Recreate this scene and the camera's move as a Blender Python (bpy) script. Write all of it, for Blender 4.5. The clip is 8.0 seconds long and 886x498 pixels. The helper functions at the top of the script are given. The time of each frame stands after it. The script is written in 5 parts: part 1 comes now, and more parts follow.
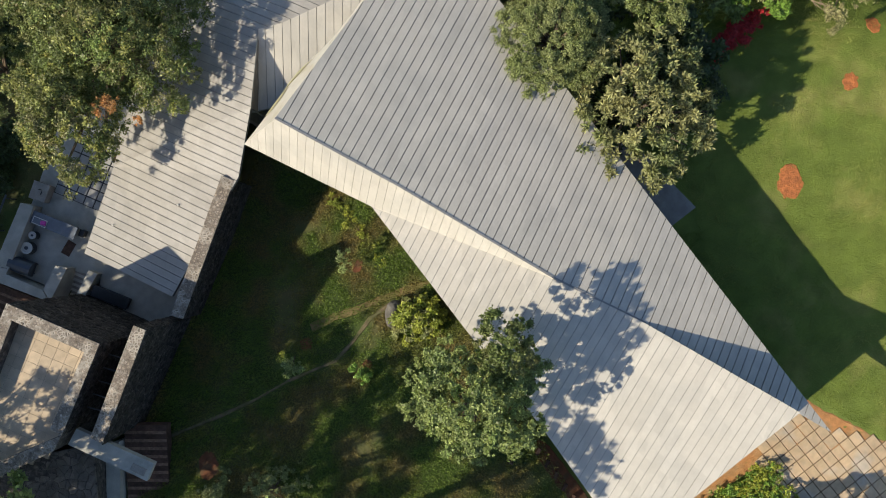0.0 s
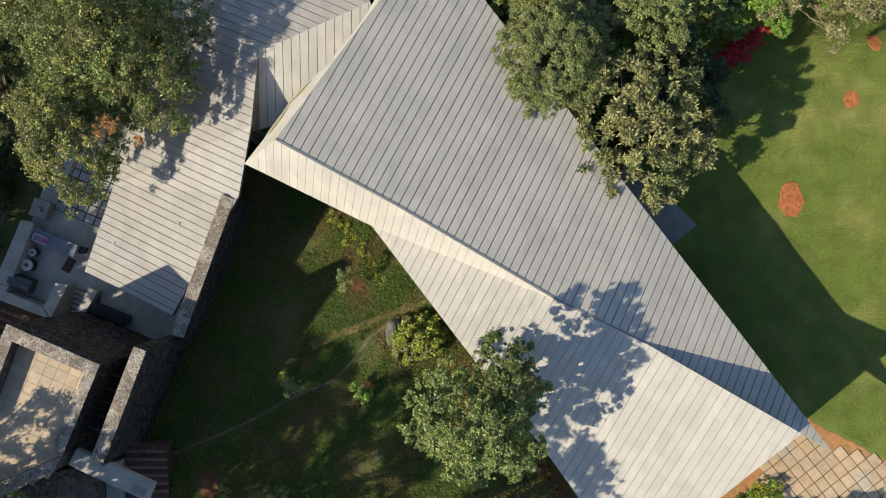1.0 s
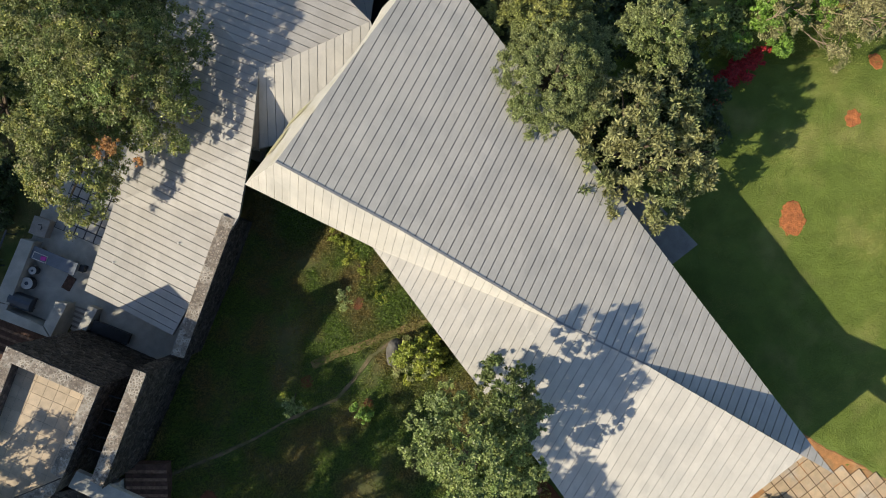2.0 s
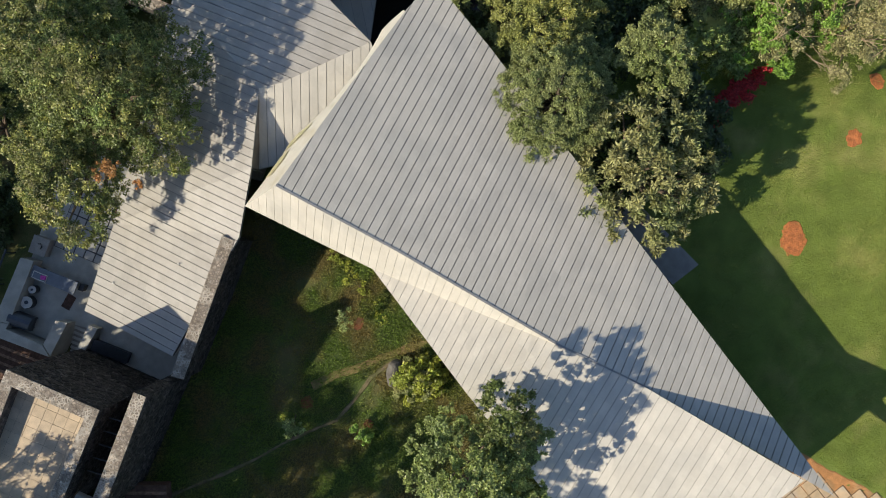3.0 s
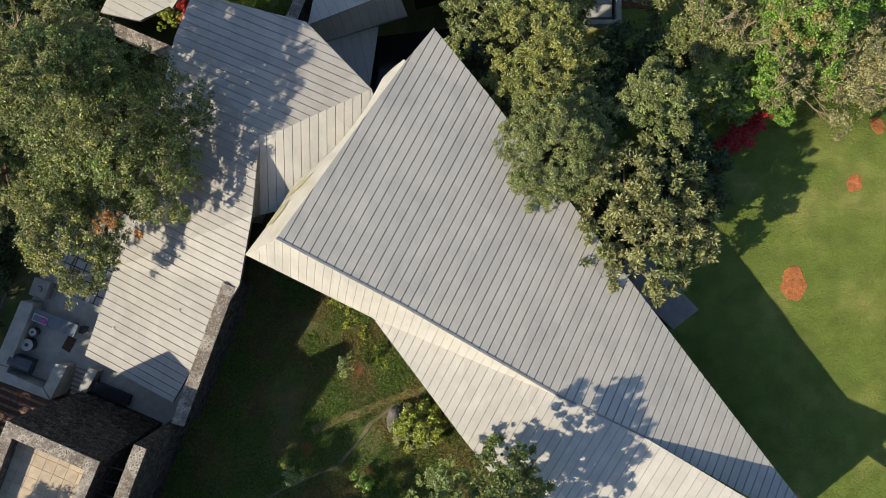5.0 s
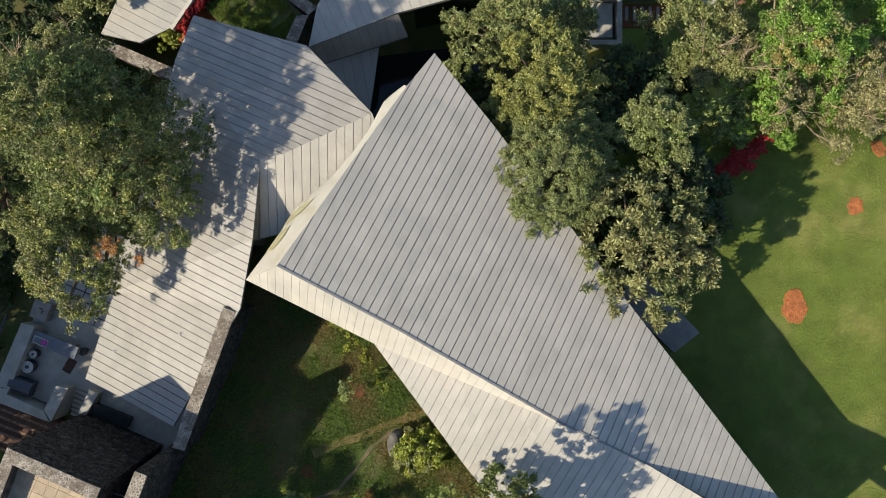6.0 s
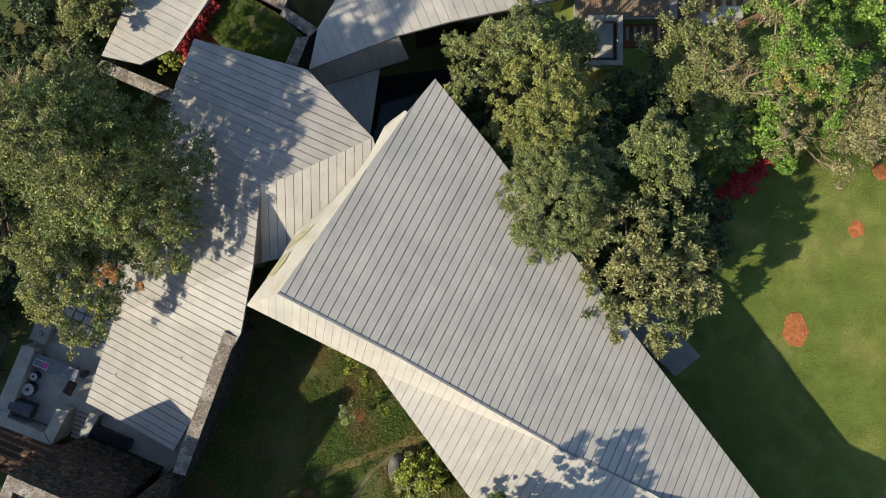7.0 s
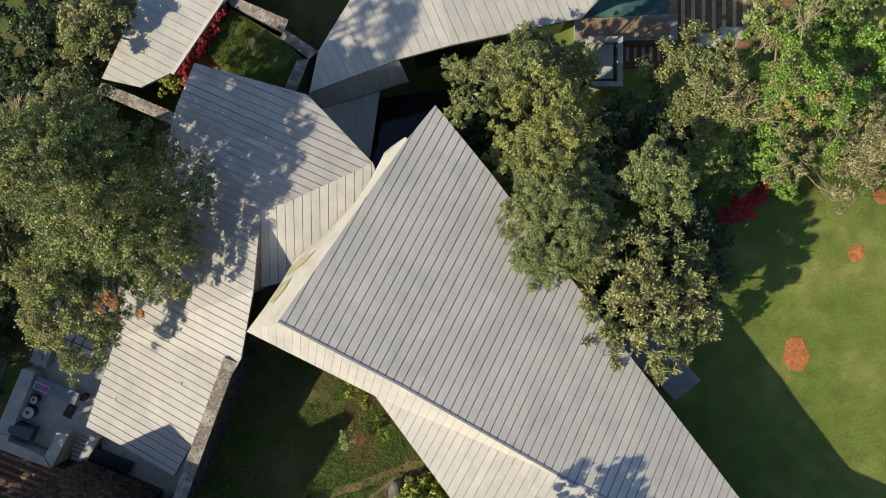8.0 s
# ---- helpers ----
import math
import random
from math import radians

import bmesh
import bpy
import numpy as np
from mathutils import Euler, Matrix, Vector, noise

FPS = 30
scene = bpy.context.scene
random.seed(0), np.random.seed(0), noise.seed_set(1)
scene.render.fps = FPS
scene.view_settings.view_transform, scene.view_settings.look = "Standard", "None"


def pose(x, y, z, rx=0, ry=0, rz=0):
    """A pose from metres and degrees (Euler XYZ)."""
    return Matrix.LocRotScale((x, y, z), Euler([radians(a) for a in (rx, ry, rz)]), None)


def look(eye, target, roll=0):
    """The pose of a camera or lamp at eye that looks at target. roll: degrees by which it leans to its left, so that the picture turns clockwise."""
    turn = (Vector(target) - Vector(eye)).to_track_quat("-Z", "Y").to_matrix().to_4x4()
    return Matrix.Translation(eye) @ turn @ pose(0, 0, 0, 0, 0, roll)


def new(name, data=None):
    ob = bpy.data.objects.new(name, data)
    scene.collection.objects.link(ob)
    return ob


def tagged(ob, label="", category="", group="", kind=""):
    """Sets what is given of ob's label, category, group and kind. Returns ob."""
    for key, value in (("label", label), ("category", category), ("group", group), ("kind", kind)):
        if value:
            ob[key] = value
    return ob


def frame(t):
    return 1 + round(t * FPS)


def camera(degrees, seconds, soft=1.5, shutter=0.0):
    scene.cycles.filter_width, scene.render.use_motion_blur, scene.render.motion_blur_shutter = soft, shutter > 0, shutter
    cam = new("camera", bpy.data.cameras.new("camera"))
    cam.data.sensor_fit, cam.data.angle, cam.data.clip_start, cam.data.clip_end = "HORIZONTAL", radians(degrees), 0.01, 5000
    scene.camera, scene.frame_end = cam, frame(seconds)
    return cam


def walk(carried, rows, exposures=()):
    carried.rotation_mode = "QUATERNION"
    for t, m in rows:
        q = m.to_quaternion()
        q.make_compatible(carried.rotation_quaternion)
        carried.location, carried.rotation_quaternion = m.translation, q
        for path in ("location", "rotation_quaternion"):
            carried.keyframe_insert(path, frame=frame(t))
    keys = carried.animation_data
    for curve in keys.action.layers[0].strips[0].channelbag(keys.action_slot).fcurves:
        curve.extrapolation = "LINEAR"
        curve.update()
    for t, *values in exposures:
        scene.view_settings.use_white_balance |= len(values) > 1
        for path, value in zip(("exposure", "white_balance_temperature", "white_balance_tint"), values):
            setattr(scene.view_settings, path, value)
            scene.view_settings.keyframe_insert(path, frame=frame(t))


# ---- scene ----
cam = camera(60.0, 8.0, soft=1.0)
# seconds, x, y, z, and the small turns about x, y, z of a camera that looks straight down
PATH = [
    (0.0, 0.000, 0.000, 35.700, 0.001, 0.001, 0.000),
    (0.5, -0.002, 0.416, 35.688, -0.006, 0.017, 0.000),
    (1.0, -0.006, 0.837, 35.662, -0.017, 0.031, 0.002),
    (1.5, -0.014, 1.282, 35.631, -0.030, 0.042, 0.006),
    (3.0, -0.037, 2.677, 35.544, -0.080, 0.056, 0.035),
    (3.5, -0.037, 3.185, 35.535, -0.093, 0.055, 0.049),
    (4.0, -0.041, 3.707, 35.538, -0.103, 0.053, 0.060),
    (4.5, -0.047, 4.226, 35.545, -0.112, 0.052, 0.064),
    (6.0, -0.093, 5.808, 35.522, -0.116, 0.050, 0.063),
    (6.5, -0.107, 6.336, 35.507, -0.108, 0.051, 0.059),
    (7.0, -0.124, 6.865, 35.495, -0.094, 0.057, 0.054),
    (7.5, -0.129, 7.401, 35.487, -0.072, 0.063, 0.049),
    (8.0, -0.126, 7.943, 35.489, -0.047, 0.068, 0.044),
]
walk(cam, [(t, pose(x, y, z, rx, ry, rz)) for t, x, y, z, rx, ry, rz in PATH])

# ---- world and light ----
SUN_DIR = Vector((0.91, 0.41, -0.635)).normalized()
world = bpy.data.worlds.new("world")
scene.world = world
world.use_nodes = True
wn = world.node_tree.nodes
sky = wn.new("ShaderNodeTexSky")
sky.sky_type, sky.sun_disc = "NISHITA", False
sky.sun_elevation, sky.sun_rotation = radians(32), math.atan2(-0.91, -0.41)
sky.ozone_density, sky.dust_density = 2.5, 0.6
wn["Background"].inputs[1].default_value = 0.112
world.node_tree.links.new(sky.outputs[0], wn["Background"].inputs[0])
sun = new("sun", bpy.data.lights.new("sun", "SUN"))
sun.data.energy, sun.data.angle, sun.data.color = 5.1, radians(0.6), (1.0, 0.885, 0.685)
sun.matrix_world = look((0, 0, 60), Vector((0, 0, 60)) + SUN_DIR)
scene.view_settings.exposure = 0.0

# ---- materials ----


def mat(name, colour, rough=0.8, metal=0.0, vary=0.15, scale=6.0, fine=60.0, bump=0.3, second=None, amount=0.5, patch=0.8,
        per_object=0.0, per_island=0.0, translucent=0.0, stretch=(1, 1, 1)):
    """A surface: base colour, blotches at one scale, grain at a finer one, an optional second colour in patches, and relief."""
    m = bpy.data.materials.new(name)
    m.use_nodes = True
    nt = m.node_tree
    nd, ln = nt.nodes, nt.links
    b = nd["Principled BSDF"]
    b.inputs["Roughness"].default_value, b.inputs["Metallic"].default_value = rough, metal
    geo = nd.new("ShaderNodeNewGeometry")
    mp = nd.new("ShaderNodeMapping")
    mp.inputs["Scale"].default_value = stretch
    ln.new(geo.outputs["Position"], mp.inputs[0])

    def noise_at(s, detail=4.0):
        n = nd.new("ShaderNodeTexNoise")
        n.inputs["Scale"].default_value, n.inputs["Detail"].default_value = s, detail
        ln.new(mp.outputs[0], n.inputs["Vector"])
        return n.outputs["Fac"]

    def ramp(fac, lo, hi, a=0.3, c=0.7):
        r = nd.new("ShaderNodeMapRange")
        r.inputs["From Min"].default_value, r.inputs["From Max"].default_value = a, c
        r.inputs["To Min"].default_value, r.inputs["To Max"].default_value = lo, hi
        ln.new(fac, r.inputs["Value"])
        return r.outputs[0]

    def mul(x, y):
        n = nd.new("ShaderNodeMath")
        n.operation = "MULTIPLY"
        ln.new(x, n.inputs[0])
        ln.new(y, n.inputs[1])
        return n.outputs[0]

    base = nd.new("ShaderNodeMix")
    base.data_type = "RGBA"
    base.inputs["A"].default_value, base.inputs["B"].default_value = (*colour, 1), (*(second or colour), 1)
    ln.new(ramp(noise_at(patch, 6.0), 0.0, 1.0, 0.62 - 0.3 * amount, 0.78 - 0.3 * amount), base.inputs["Factor"])
    value = mul(ramp(noise_at(scale), 1 - vary, 1 + vary), ramp(noise_at(fine, 3.0), 1 - vary * 0.7, 1 + vary * 0.7))
    if per_object:
        info = nd.new("ShaderNodeObjectInfo")
        value = mul(value, ramp(info.outputs["Random"], 1 - per_object, 1 + per_object, 0.0, 1.0))
    if per_island:
        value = mul(value, ramp(geo.outputs["Random Per Island"], 1 - per_island, 1 + per_island, 0.0, 1.0))
    tint = nd.new("ShaderNodeHueSaturation")
    ln.new(base.outputs["Result"], tint.inputs["Color"])
    ln.new(value, tint.inputs["Value"])
    ln.new(tint.outputs[0], b.inputs["Base Color"])
    if bump:
        bp = nd.new("ShaderNodeBump")
        bp.inputs["Strength"].default_value, bp.inputs["Distance"].default_value = bump, 0.03
        ln.new(noise_at(fine * 0.6, 4.0), bp.inputs["Height"])
        ln.new(bp.outputs[0], b.inputs["Normal"])
    if translucent:
        tr, mx = nd.new("ShaderNodeBsdfTranslucent"), nd.new("ShaderNodeMixShader")
        ln.new(tint.outputs[0], tr.inputs["Color"])
        mx.inputs[0].default_value = translucent
        ln.new(b.outputs[0], mx.inputs[1])
        ln.new(tr.outputs[0], mx.inputs[2])
        ln.new(mx.outputs[0], nd["Material Output"].inputs[0])
    return m


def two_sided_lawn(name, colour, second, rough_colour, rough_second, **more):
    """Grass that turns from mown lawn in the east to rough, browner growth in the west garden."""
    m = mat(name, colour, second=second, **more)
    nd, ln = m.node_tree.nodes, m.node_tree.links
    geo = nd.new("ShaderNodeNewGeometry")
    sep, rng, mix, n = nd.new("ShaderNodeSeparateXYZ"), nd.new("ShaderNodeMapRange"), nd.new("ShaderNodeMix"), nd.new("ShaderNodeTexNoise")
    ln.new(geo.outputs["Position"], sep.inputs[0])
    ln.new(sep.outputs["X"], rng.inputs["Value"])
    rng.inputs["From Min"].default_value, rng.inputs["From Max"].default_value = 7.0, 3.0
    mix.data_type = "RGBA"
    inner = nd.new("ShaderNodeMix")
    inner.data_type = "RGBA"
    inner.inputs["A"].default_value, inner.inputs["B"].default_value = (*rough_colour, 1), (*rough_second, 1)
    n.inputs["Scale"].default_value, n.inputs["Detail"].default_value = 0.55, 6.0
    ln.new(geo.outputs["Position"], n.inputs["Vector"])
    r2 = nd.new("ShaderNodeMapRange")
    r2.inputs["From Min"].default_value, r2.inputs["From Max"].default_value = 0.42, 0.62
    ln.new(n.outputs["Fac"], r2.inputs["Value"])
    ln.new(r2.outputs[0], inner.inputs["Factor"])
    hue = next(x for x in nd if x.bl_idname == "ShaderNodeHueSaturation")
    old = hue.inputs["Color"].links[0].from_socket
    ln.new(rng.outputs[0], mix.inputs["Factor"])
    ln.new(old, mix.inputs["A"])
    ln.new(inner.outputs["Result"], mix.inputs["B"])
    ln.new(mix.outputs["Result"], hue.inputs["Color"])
    return m


ROOF = mat("roof_metal", (0.605, 0.574, 0.514), 0.5, 0.0, 0.045, 1.6, 14, 0.03, second=(0.553, 0.531, 0.482), amount=0.6, patch=0.5, per_object=0.035)


def uneven_sheets(m, turn, across, along, amount):
    """Lets a sheet metal's tone change slightly from one stretch of sheet to the next."""
    nd, ln = m.node_tree.nodes, m.node_tree.links
    geo, mp, fl, wh, rg, mul = (nd.new(k) for k in ("ShaderNodeNewGeometry", "ShaderNodeMapping", "ShaderNodeVectorMath", "ShaderNodeTexWhiteNoise", "ShaderNodeMapRange", "ShaderNodeMath"))
    mp.inputs["Rotation"].default_value, mp.inputs["Scale"].default_value = (0, 0, turn), (1 / across, 1 / along, 0)
    fl.operation, mul.operation, wh.noise_dimensions = "FLOOR", "MULTIPLY", "2D"
    ln.new(geo.outputs["Position"], mp.inputs[0])
    ln.new(mp.outputs[0], fl.inputs[0])
    ln.new(fl.outputs[0], wh.inputs[0])
    ln.new(wh.outputs["Value"], rg.inputs["Value"])
    rg.inputs["To Min"].default_value, rg.inputs["To Max"].default_value = 1 - amount, 1 + amount
    hue = next(x for x in nd if x.bl_idname == "ShaderNodeHueSaturation")
    ln.new(hue.inputs["Value"].links[0].from_socket, mul.inputs[0])
    ln.new(rg.outputs[0], mul.inputs[1])
    ln.new(mul.outputs[0], hue.inputs["Value"])


ROOF_OLD = mat("weathered_roof_metal", (0.43, 0.407, 0.375), 0.55, 0.0, 0.06, 1.6, 14, 0.03, second=(0.475, 0.455, 0.425), amount=0.6, patch=0.7, per_object=0.04)
uneven_sheets(ROOF_OLD, math.atan2(0.912, -0.41), 0.413, 0.9, 0.04)
uneven_sheets(ROOF, math.atan2(0.465, 0.885), 0.377, 0.62, 0.045)
ROOF_EDGE = mat("roof_edge", (0.30, 0.30, 0.30), 0.5, 0.2, 0.1, 3, 30, 0.05)
CREAM = mat("cream_fascia", (0.72, 0.685, 0.60), 0.5, 0.0, 0.06, 1.5, 20, 0.05, second=(0.60, 0.55, 0.42), amount=0.25, patch=0.9)
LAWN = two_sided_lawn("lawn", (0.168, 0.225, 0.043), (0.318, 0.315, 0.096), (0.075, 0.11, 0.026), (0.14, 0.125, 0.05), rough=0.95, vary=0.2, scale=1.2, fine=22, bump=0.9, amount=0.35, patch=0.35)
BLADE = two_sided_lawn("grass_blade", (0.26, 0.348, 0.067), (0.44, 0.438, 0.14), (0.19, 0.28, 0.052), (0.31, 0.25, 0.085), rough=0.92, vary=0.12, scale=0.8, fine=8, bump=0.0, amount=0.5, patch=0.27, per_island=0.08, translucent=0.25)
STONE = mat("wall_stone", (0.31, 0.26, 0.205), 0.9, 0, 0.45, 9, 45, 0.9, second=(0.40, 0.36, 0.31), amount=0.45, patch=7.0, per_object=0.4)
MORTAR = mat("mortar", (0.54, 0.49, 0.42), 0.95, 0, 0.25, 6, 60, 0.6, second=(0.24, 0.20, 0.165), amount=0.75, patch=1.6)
# Darkened copies of the wall stone: shade of upright faces painted in.
SHADED_STONE = mat("shaded_stone", (0.045, 0.039, 0.034), 0.92, 0, 0.45, 6, 24, 0.9, second=(0.095, 0.084, 0.074), amount=0.4, patch=5.0, per_island=0.45)
SHADED_BODY = mat("shaded_wall_body", (0.075, 0.068, 0.064), 0.95, 0, 0.45, 4, 14, 1.0, second=(0.16, 0.14, 0.125), amount=0.45, patch=5.0)
CONCRETE = mat("concrete", (0.52, 0.51, 0.465), 0.85, 0, 0.12, 2.5, 40, 0.2, second=(0.43, 0.425, 0.385), amount=0.5, patch=0.9)
DARK_CONC = mat("dark_concrete", (0.33, 0.31, 0.285), 0.7, 0, 0.15, 2.5, 40, 0.2)
TILE = mat("paver", (0.62, 0.46, 0.29), 0.85, 0, 0.14, 3, 40, 0.3, second=(0.56, 0.48, 0.38), amount=0.5, patch=0.7, per_object=0.10)
TILE_GREY = mat("grey_paver", (0.42, 0.42, 0.41), 0.8, 0, 0.12, 3, 40, 0.2, per_object=0.10)
TILE_SAND = mat("sandstone_tile", (0.62, 0.50, 0.36), 0.8, 0, 0.12, 3, 40, 0.2, per_object=0.10)
SOIL = mat("red_soil", (0.52, 0.18, 0.06), 0.95, 0, 0.24, 6, 22, 1.0, second=(0.43, 0.15, 0.055), amount=0.5, patch=4.0)
SAND = mat("orange_sand", (0.52, 0.25, 0.095), 0.95, 0, 0.18, 4, 40, 0.7, second=(0.46, 0.28, 0.13), amount=0.5, patch=1.2)
TRAIL = mat("worn_trail", (0.21, 0.165, 0.10), 0.95, 0, 0.25, 4, 30, 0.7, second=(0.13, 0.13, 0.055), amount=0.6, patch=1.5)
LATERITE = mat("laterite", (0.115, 0.066, 0.048), 0.95, 0, 0.3, 5, 30, 0.9, per_object=0.2)
WOOD = mat("deck_wood", (0.34, 0.24, 0.16), 0.7, 0, 0.15, 4, 40, 0.2, per_object=0.15)
METAL = mat("grey_metal", (0.10, 0.115, 0.14), 0.4, 0.6, 0.1, 5, 40, 0.05)
BENCH = mat("blue_grey_top", (0.17, 0.20, 0.25), 0.45, 0, 0.1, 4, 30, 0.05)
BLACK = mat("black_enamel", (0.035, 0.037, 0.04), 0.35, 0, 0.2, 5, 30, 0.05)
WHITE = mat("white_ceramic", (0.72, 0.71, 0.68), 0.4, 0, 0.05)
PINK = mat("magenta_plastic", (0.62, 0.06, 0.42), 0.4, 0, 0.05)
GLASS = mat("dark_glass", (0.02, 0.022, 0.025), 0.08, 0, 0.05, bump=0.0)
WALL = mat("render_wall", (0.20, 0.18, 0.16), 0.9, 0, 0.15, 2, 30, 0.2)
BARK = mat("bark", (0.16, 0.12, 0.085), 0.95, 0, 0.3, 6, 40, 0.7)
PALE_BARK = mat("pale_bark", (0.40, 0.30, 0.20), 0.9, 0, 0.25, 6, 40, 0.5)
# Rock grey lowered to paint in the shadow of the shrub beside it.
SHADED_ROCK = mat("shaded_grey_rock", (0.15, 0.14, 0.125), 0.9, 0, 0.25, 3, 30, 0.6)
WATER = mat("pool_water", (0.045, 0.125, 0.11), 0.06, 0, 0.15, 1.5, 5, 0.15, second=(0.09, 0.19, 0.16), amount=0.5, patch=0.8)


def leaf_mat(name, colour, second, amount=0.5, shine=0.45):
    return mat(name, tuple(1.08 * c for c in colour), shine, 0, 0.19, 1.5, 10, 0.0, second=tuple(1.08 * c for c in second), amount=amount, patch=0.6, per_island=0.5, translucent=0.22)


LEAF_OLIVE = leaf_mat("leaf_olive", (0.262, 0.295, 0.102), (0.345, 0.337, 0.138))
LEAF_DEEP = leaf_mat("leaf_deep_olive", (0.165, 0.212, 0.062), (0.24, 0.25, 0.086))
LEAF_YELLOW = leaf_mat("leaf_yellow_olive", (0.365, 0.372, 0.105), (0.29, 0.32, 0.095))
LEAF_GREY = leaf_mat("leaf_grey_green", (0.285, 0.32, 0.12), (0.225, 0.272, 0.092))
LEAF_BROAD = leaf_mat("leaf_broad", (0.365, 0.36, 0.155), (0.235, 0.275, 0.105), 0.5, 0.6)
LEAF_GREEN = leaf_mat("leaf_green", (0.250, 0.330, 0.095), (0.310, 0.360, 0.120))
LEAF_SPRING = leaf_mat("leaf_spring_green", (0.32, 0.38, 0.12), (0.24, 0.31, 0.11))
LEAF_BRIGHT = leaf_mat("leaf_bright", (0.235, 0.385, 0.065), (0.20, 0.32, 0.06))
LEAF_DUSTY = leaf_mat("leaf_dusty", (0.375, 0.35, 0.165), (0.30, 0.30, 0.13))
# Leaf green lowered so that the shade under trees sits in the colour.
LEAF_SHADED = leaf_mat("leaf_shaded", (0.07, 0.108, 0.036), (0.052, 0.078, 0.026))
LEAF_LIME = leaf_mat("leaf_lime", (0.400, 0.430, 0.065), (0.310, 0.370, 0.060))
LEAF_RED = leaf_mat("flower_red", (0.42, 0.035, 0.03), (0.27, 0.02, 0.03))
LEAF_CRIMSON = leaf_mat("flower_crimson", (0.52, 0.045, 0.05), (0.36, 0.02, 0.035))
LEAF_ORANGE = leaf_mat("leaf_orange", (0.56, 0.27, 0.085), (0.46, 0.27, 0.10))
LEAF_BROWN = leaf_mat("leaf_dry", (0.43, 0.36, 0.11), (0.38, 0.34, 0.13))

# ---- small tools ----


def mesh_of(name, verts, faces, material):
    me = bpy.data.meshes.new(name)
    me.from_pydata([tuple(v) for v in verts], [], faces)
    me.materials.append(material)
    return me


def part(name, data, material, parent=None, label=""):
    """Links a mesh, a bmesh or a (verts, faces) pair as one object, under a thing or a part."""
    if isinstance(data, bmesh.types.BMesh):
        me = bpy.data.meshes.new(name)
        data.to_mesh(me)
        data.free()
        me.materials.append(material)
    elif isinstance(data, tuple):
        me = mesh_of(name, data[0], data[1], material)
    else:
        me = data
    ob = new(name, me)
    if parent:
        ob.parent = parent
    return tagged(ob, label)


def thing(name, label, category, group="", kind=""):
    return tagged(new(name), label, category, group, kind)


def join(*pieces):
    verts, faces = [], []
    for v, f in pieces:
        k = len(verts)
        verts += [tuple(p) for p in v]
        faces += [[i + k for i in q] for q in f]
    return verts, faces


def area2(poly):
    return sum(a[0] * b[1] - b[0] * a[1] for a, b in zip(poly, poly[1:] + poly[:1])) / 2


def prism(top, low):
    """A closed block from a ring of top points; low: a drop in metres, or the z of the base for each point."""
    top = [Vector(p) for p in top]
    if area2(top) < 0:
        top.reverse()
        low = low[::-1] if isinstance(low, list) else low
    n = len(top)
    base = [Vector((p.x, p.y, low[i] if isinstance(low, list) else p.z - low)) for i, p in enumerate(top)]
    faces = [list(range(n)), list(range(2 * n - 1, n - 1, -1))]
    faces += [[i, n + i, n + (i + 1) % n, (i + 1) % n] for i in range(n)]
    return top + base, faces


def box(x, y, z, sx, sy, sz, turn=0.0, bevel=0.0):
    """A block with its base centre at (x, y, z), optionally with its top edges taken off."""
    c, s = math.cos(radians(turn)), math.sin(radians(turn))

    def ring(dx, dy, h):
        return [Vector((x + c * a * dx - s * b * dy, y + s * a * dx + c * b * dy, h)) for a, b in ((-1, -1), (1, -1), (1, 1), (-1, 1))]
    if not bevel:
        return prism(ring(sx / 2, sy / 2, z + sz), sz)
    rings = [ring(sx / 2, sy / 2, z), ring(sx / 2, sy / 2, z + sz - bevel), ring(sx / 2 - bevel, sy / 2 - bevel, z + sz)]
    return loft(rings)


def loft(rings, caps=True):
    n = len(rings[0])
    verts = [p for r in rings for p in r]
    faces = [[k * n + i, k * n + (i + 1) % n, (k + 1) * n + (i + 1) % n, (k + 1) * n + i] for k in range(len(rings) - 1) for i in range(n)]
    if caps:
        faces += [list(range(n - 1, -1, -1)), list(range((len(rings) - 1) * n, len(rings) * n))]
    return verts, faces


def turned(x, y, profile, n=20):
    """A body of rotation about an upright axis: profile of (radius, z)."""
    return loft([[Vector((x + r * math.cos(2 * math.pi * i / n), y + r * math.sin(2 * math.pi * i / n), z)) for i in range(n)] for r, z in profile])


def tube(points, radii, n=7):
    points = [Vector(p) for p in points]
    rings = []
    for i, p in enumerate(points):
        d = (points[min(i + 1, len(points) - 1)] - points[max(i - 1, 0)]).normalized()
        a = d.orthogonal().normalized()
        b = d.cross(a)
        rings.append([p + radii[i] * (math.cos(2 * math.pi * k / n) * a + math.sin(2 * math.pi * k / n) * b) for k in range(n)])
    return loft(rings)


def clip(poly, nx, ny, d):
    """The part of a polygon with nx*x + ny*y >= d."""
    out = []
    for a, b in zip(poly, poly[1:] + poly[:1]):
        fa, fb = nx * a[0] + ny * a[1] - d, nx * b[0] + ny * b[1] - d
        if fa >= 0:
            out.append(a)
        if (fa > 0 > fb) or (fa < 0 < fb):
            t = fa / (fa - fb)
            out.append(tuple(a[k] + t * (b[k] - a[k]) for k in range(len(a))))
    return out


def smooth(a, b, x):
    t = min(1.0, max(0.0, (x - a) / (b - a)))
    return t * t * (3 - 2 * t)


# ---- ground ----


def wall_x(y):
    return -9.75 + 0.372 * (y - 3.2)


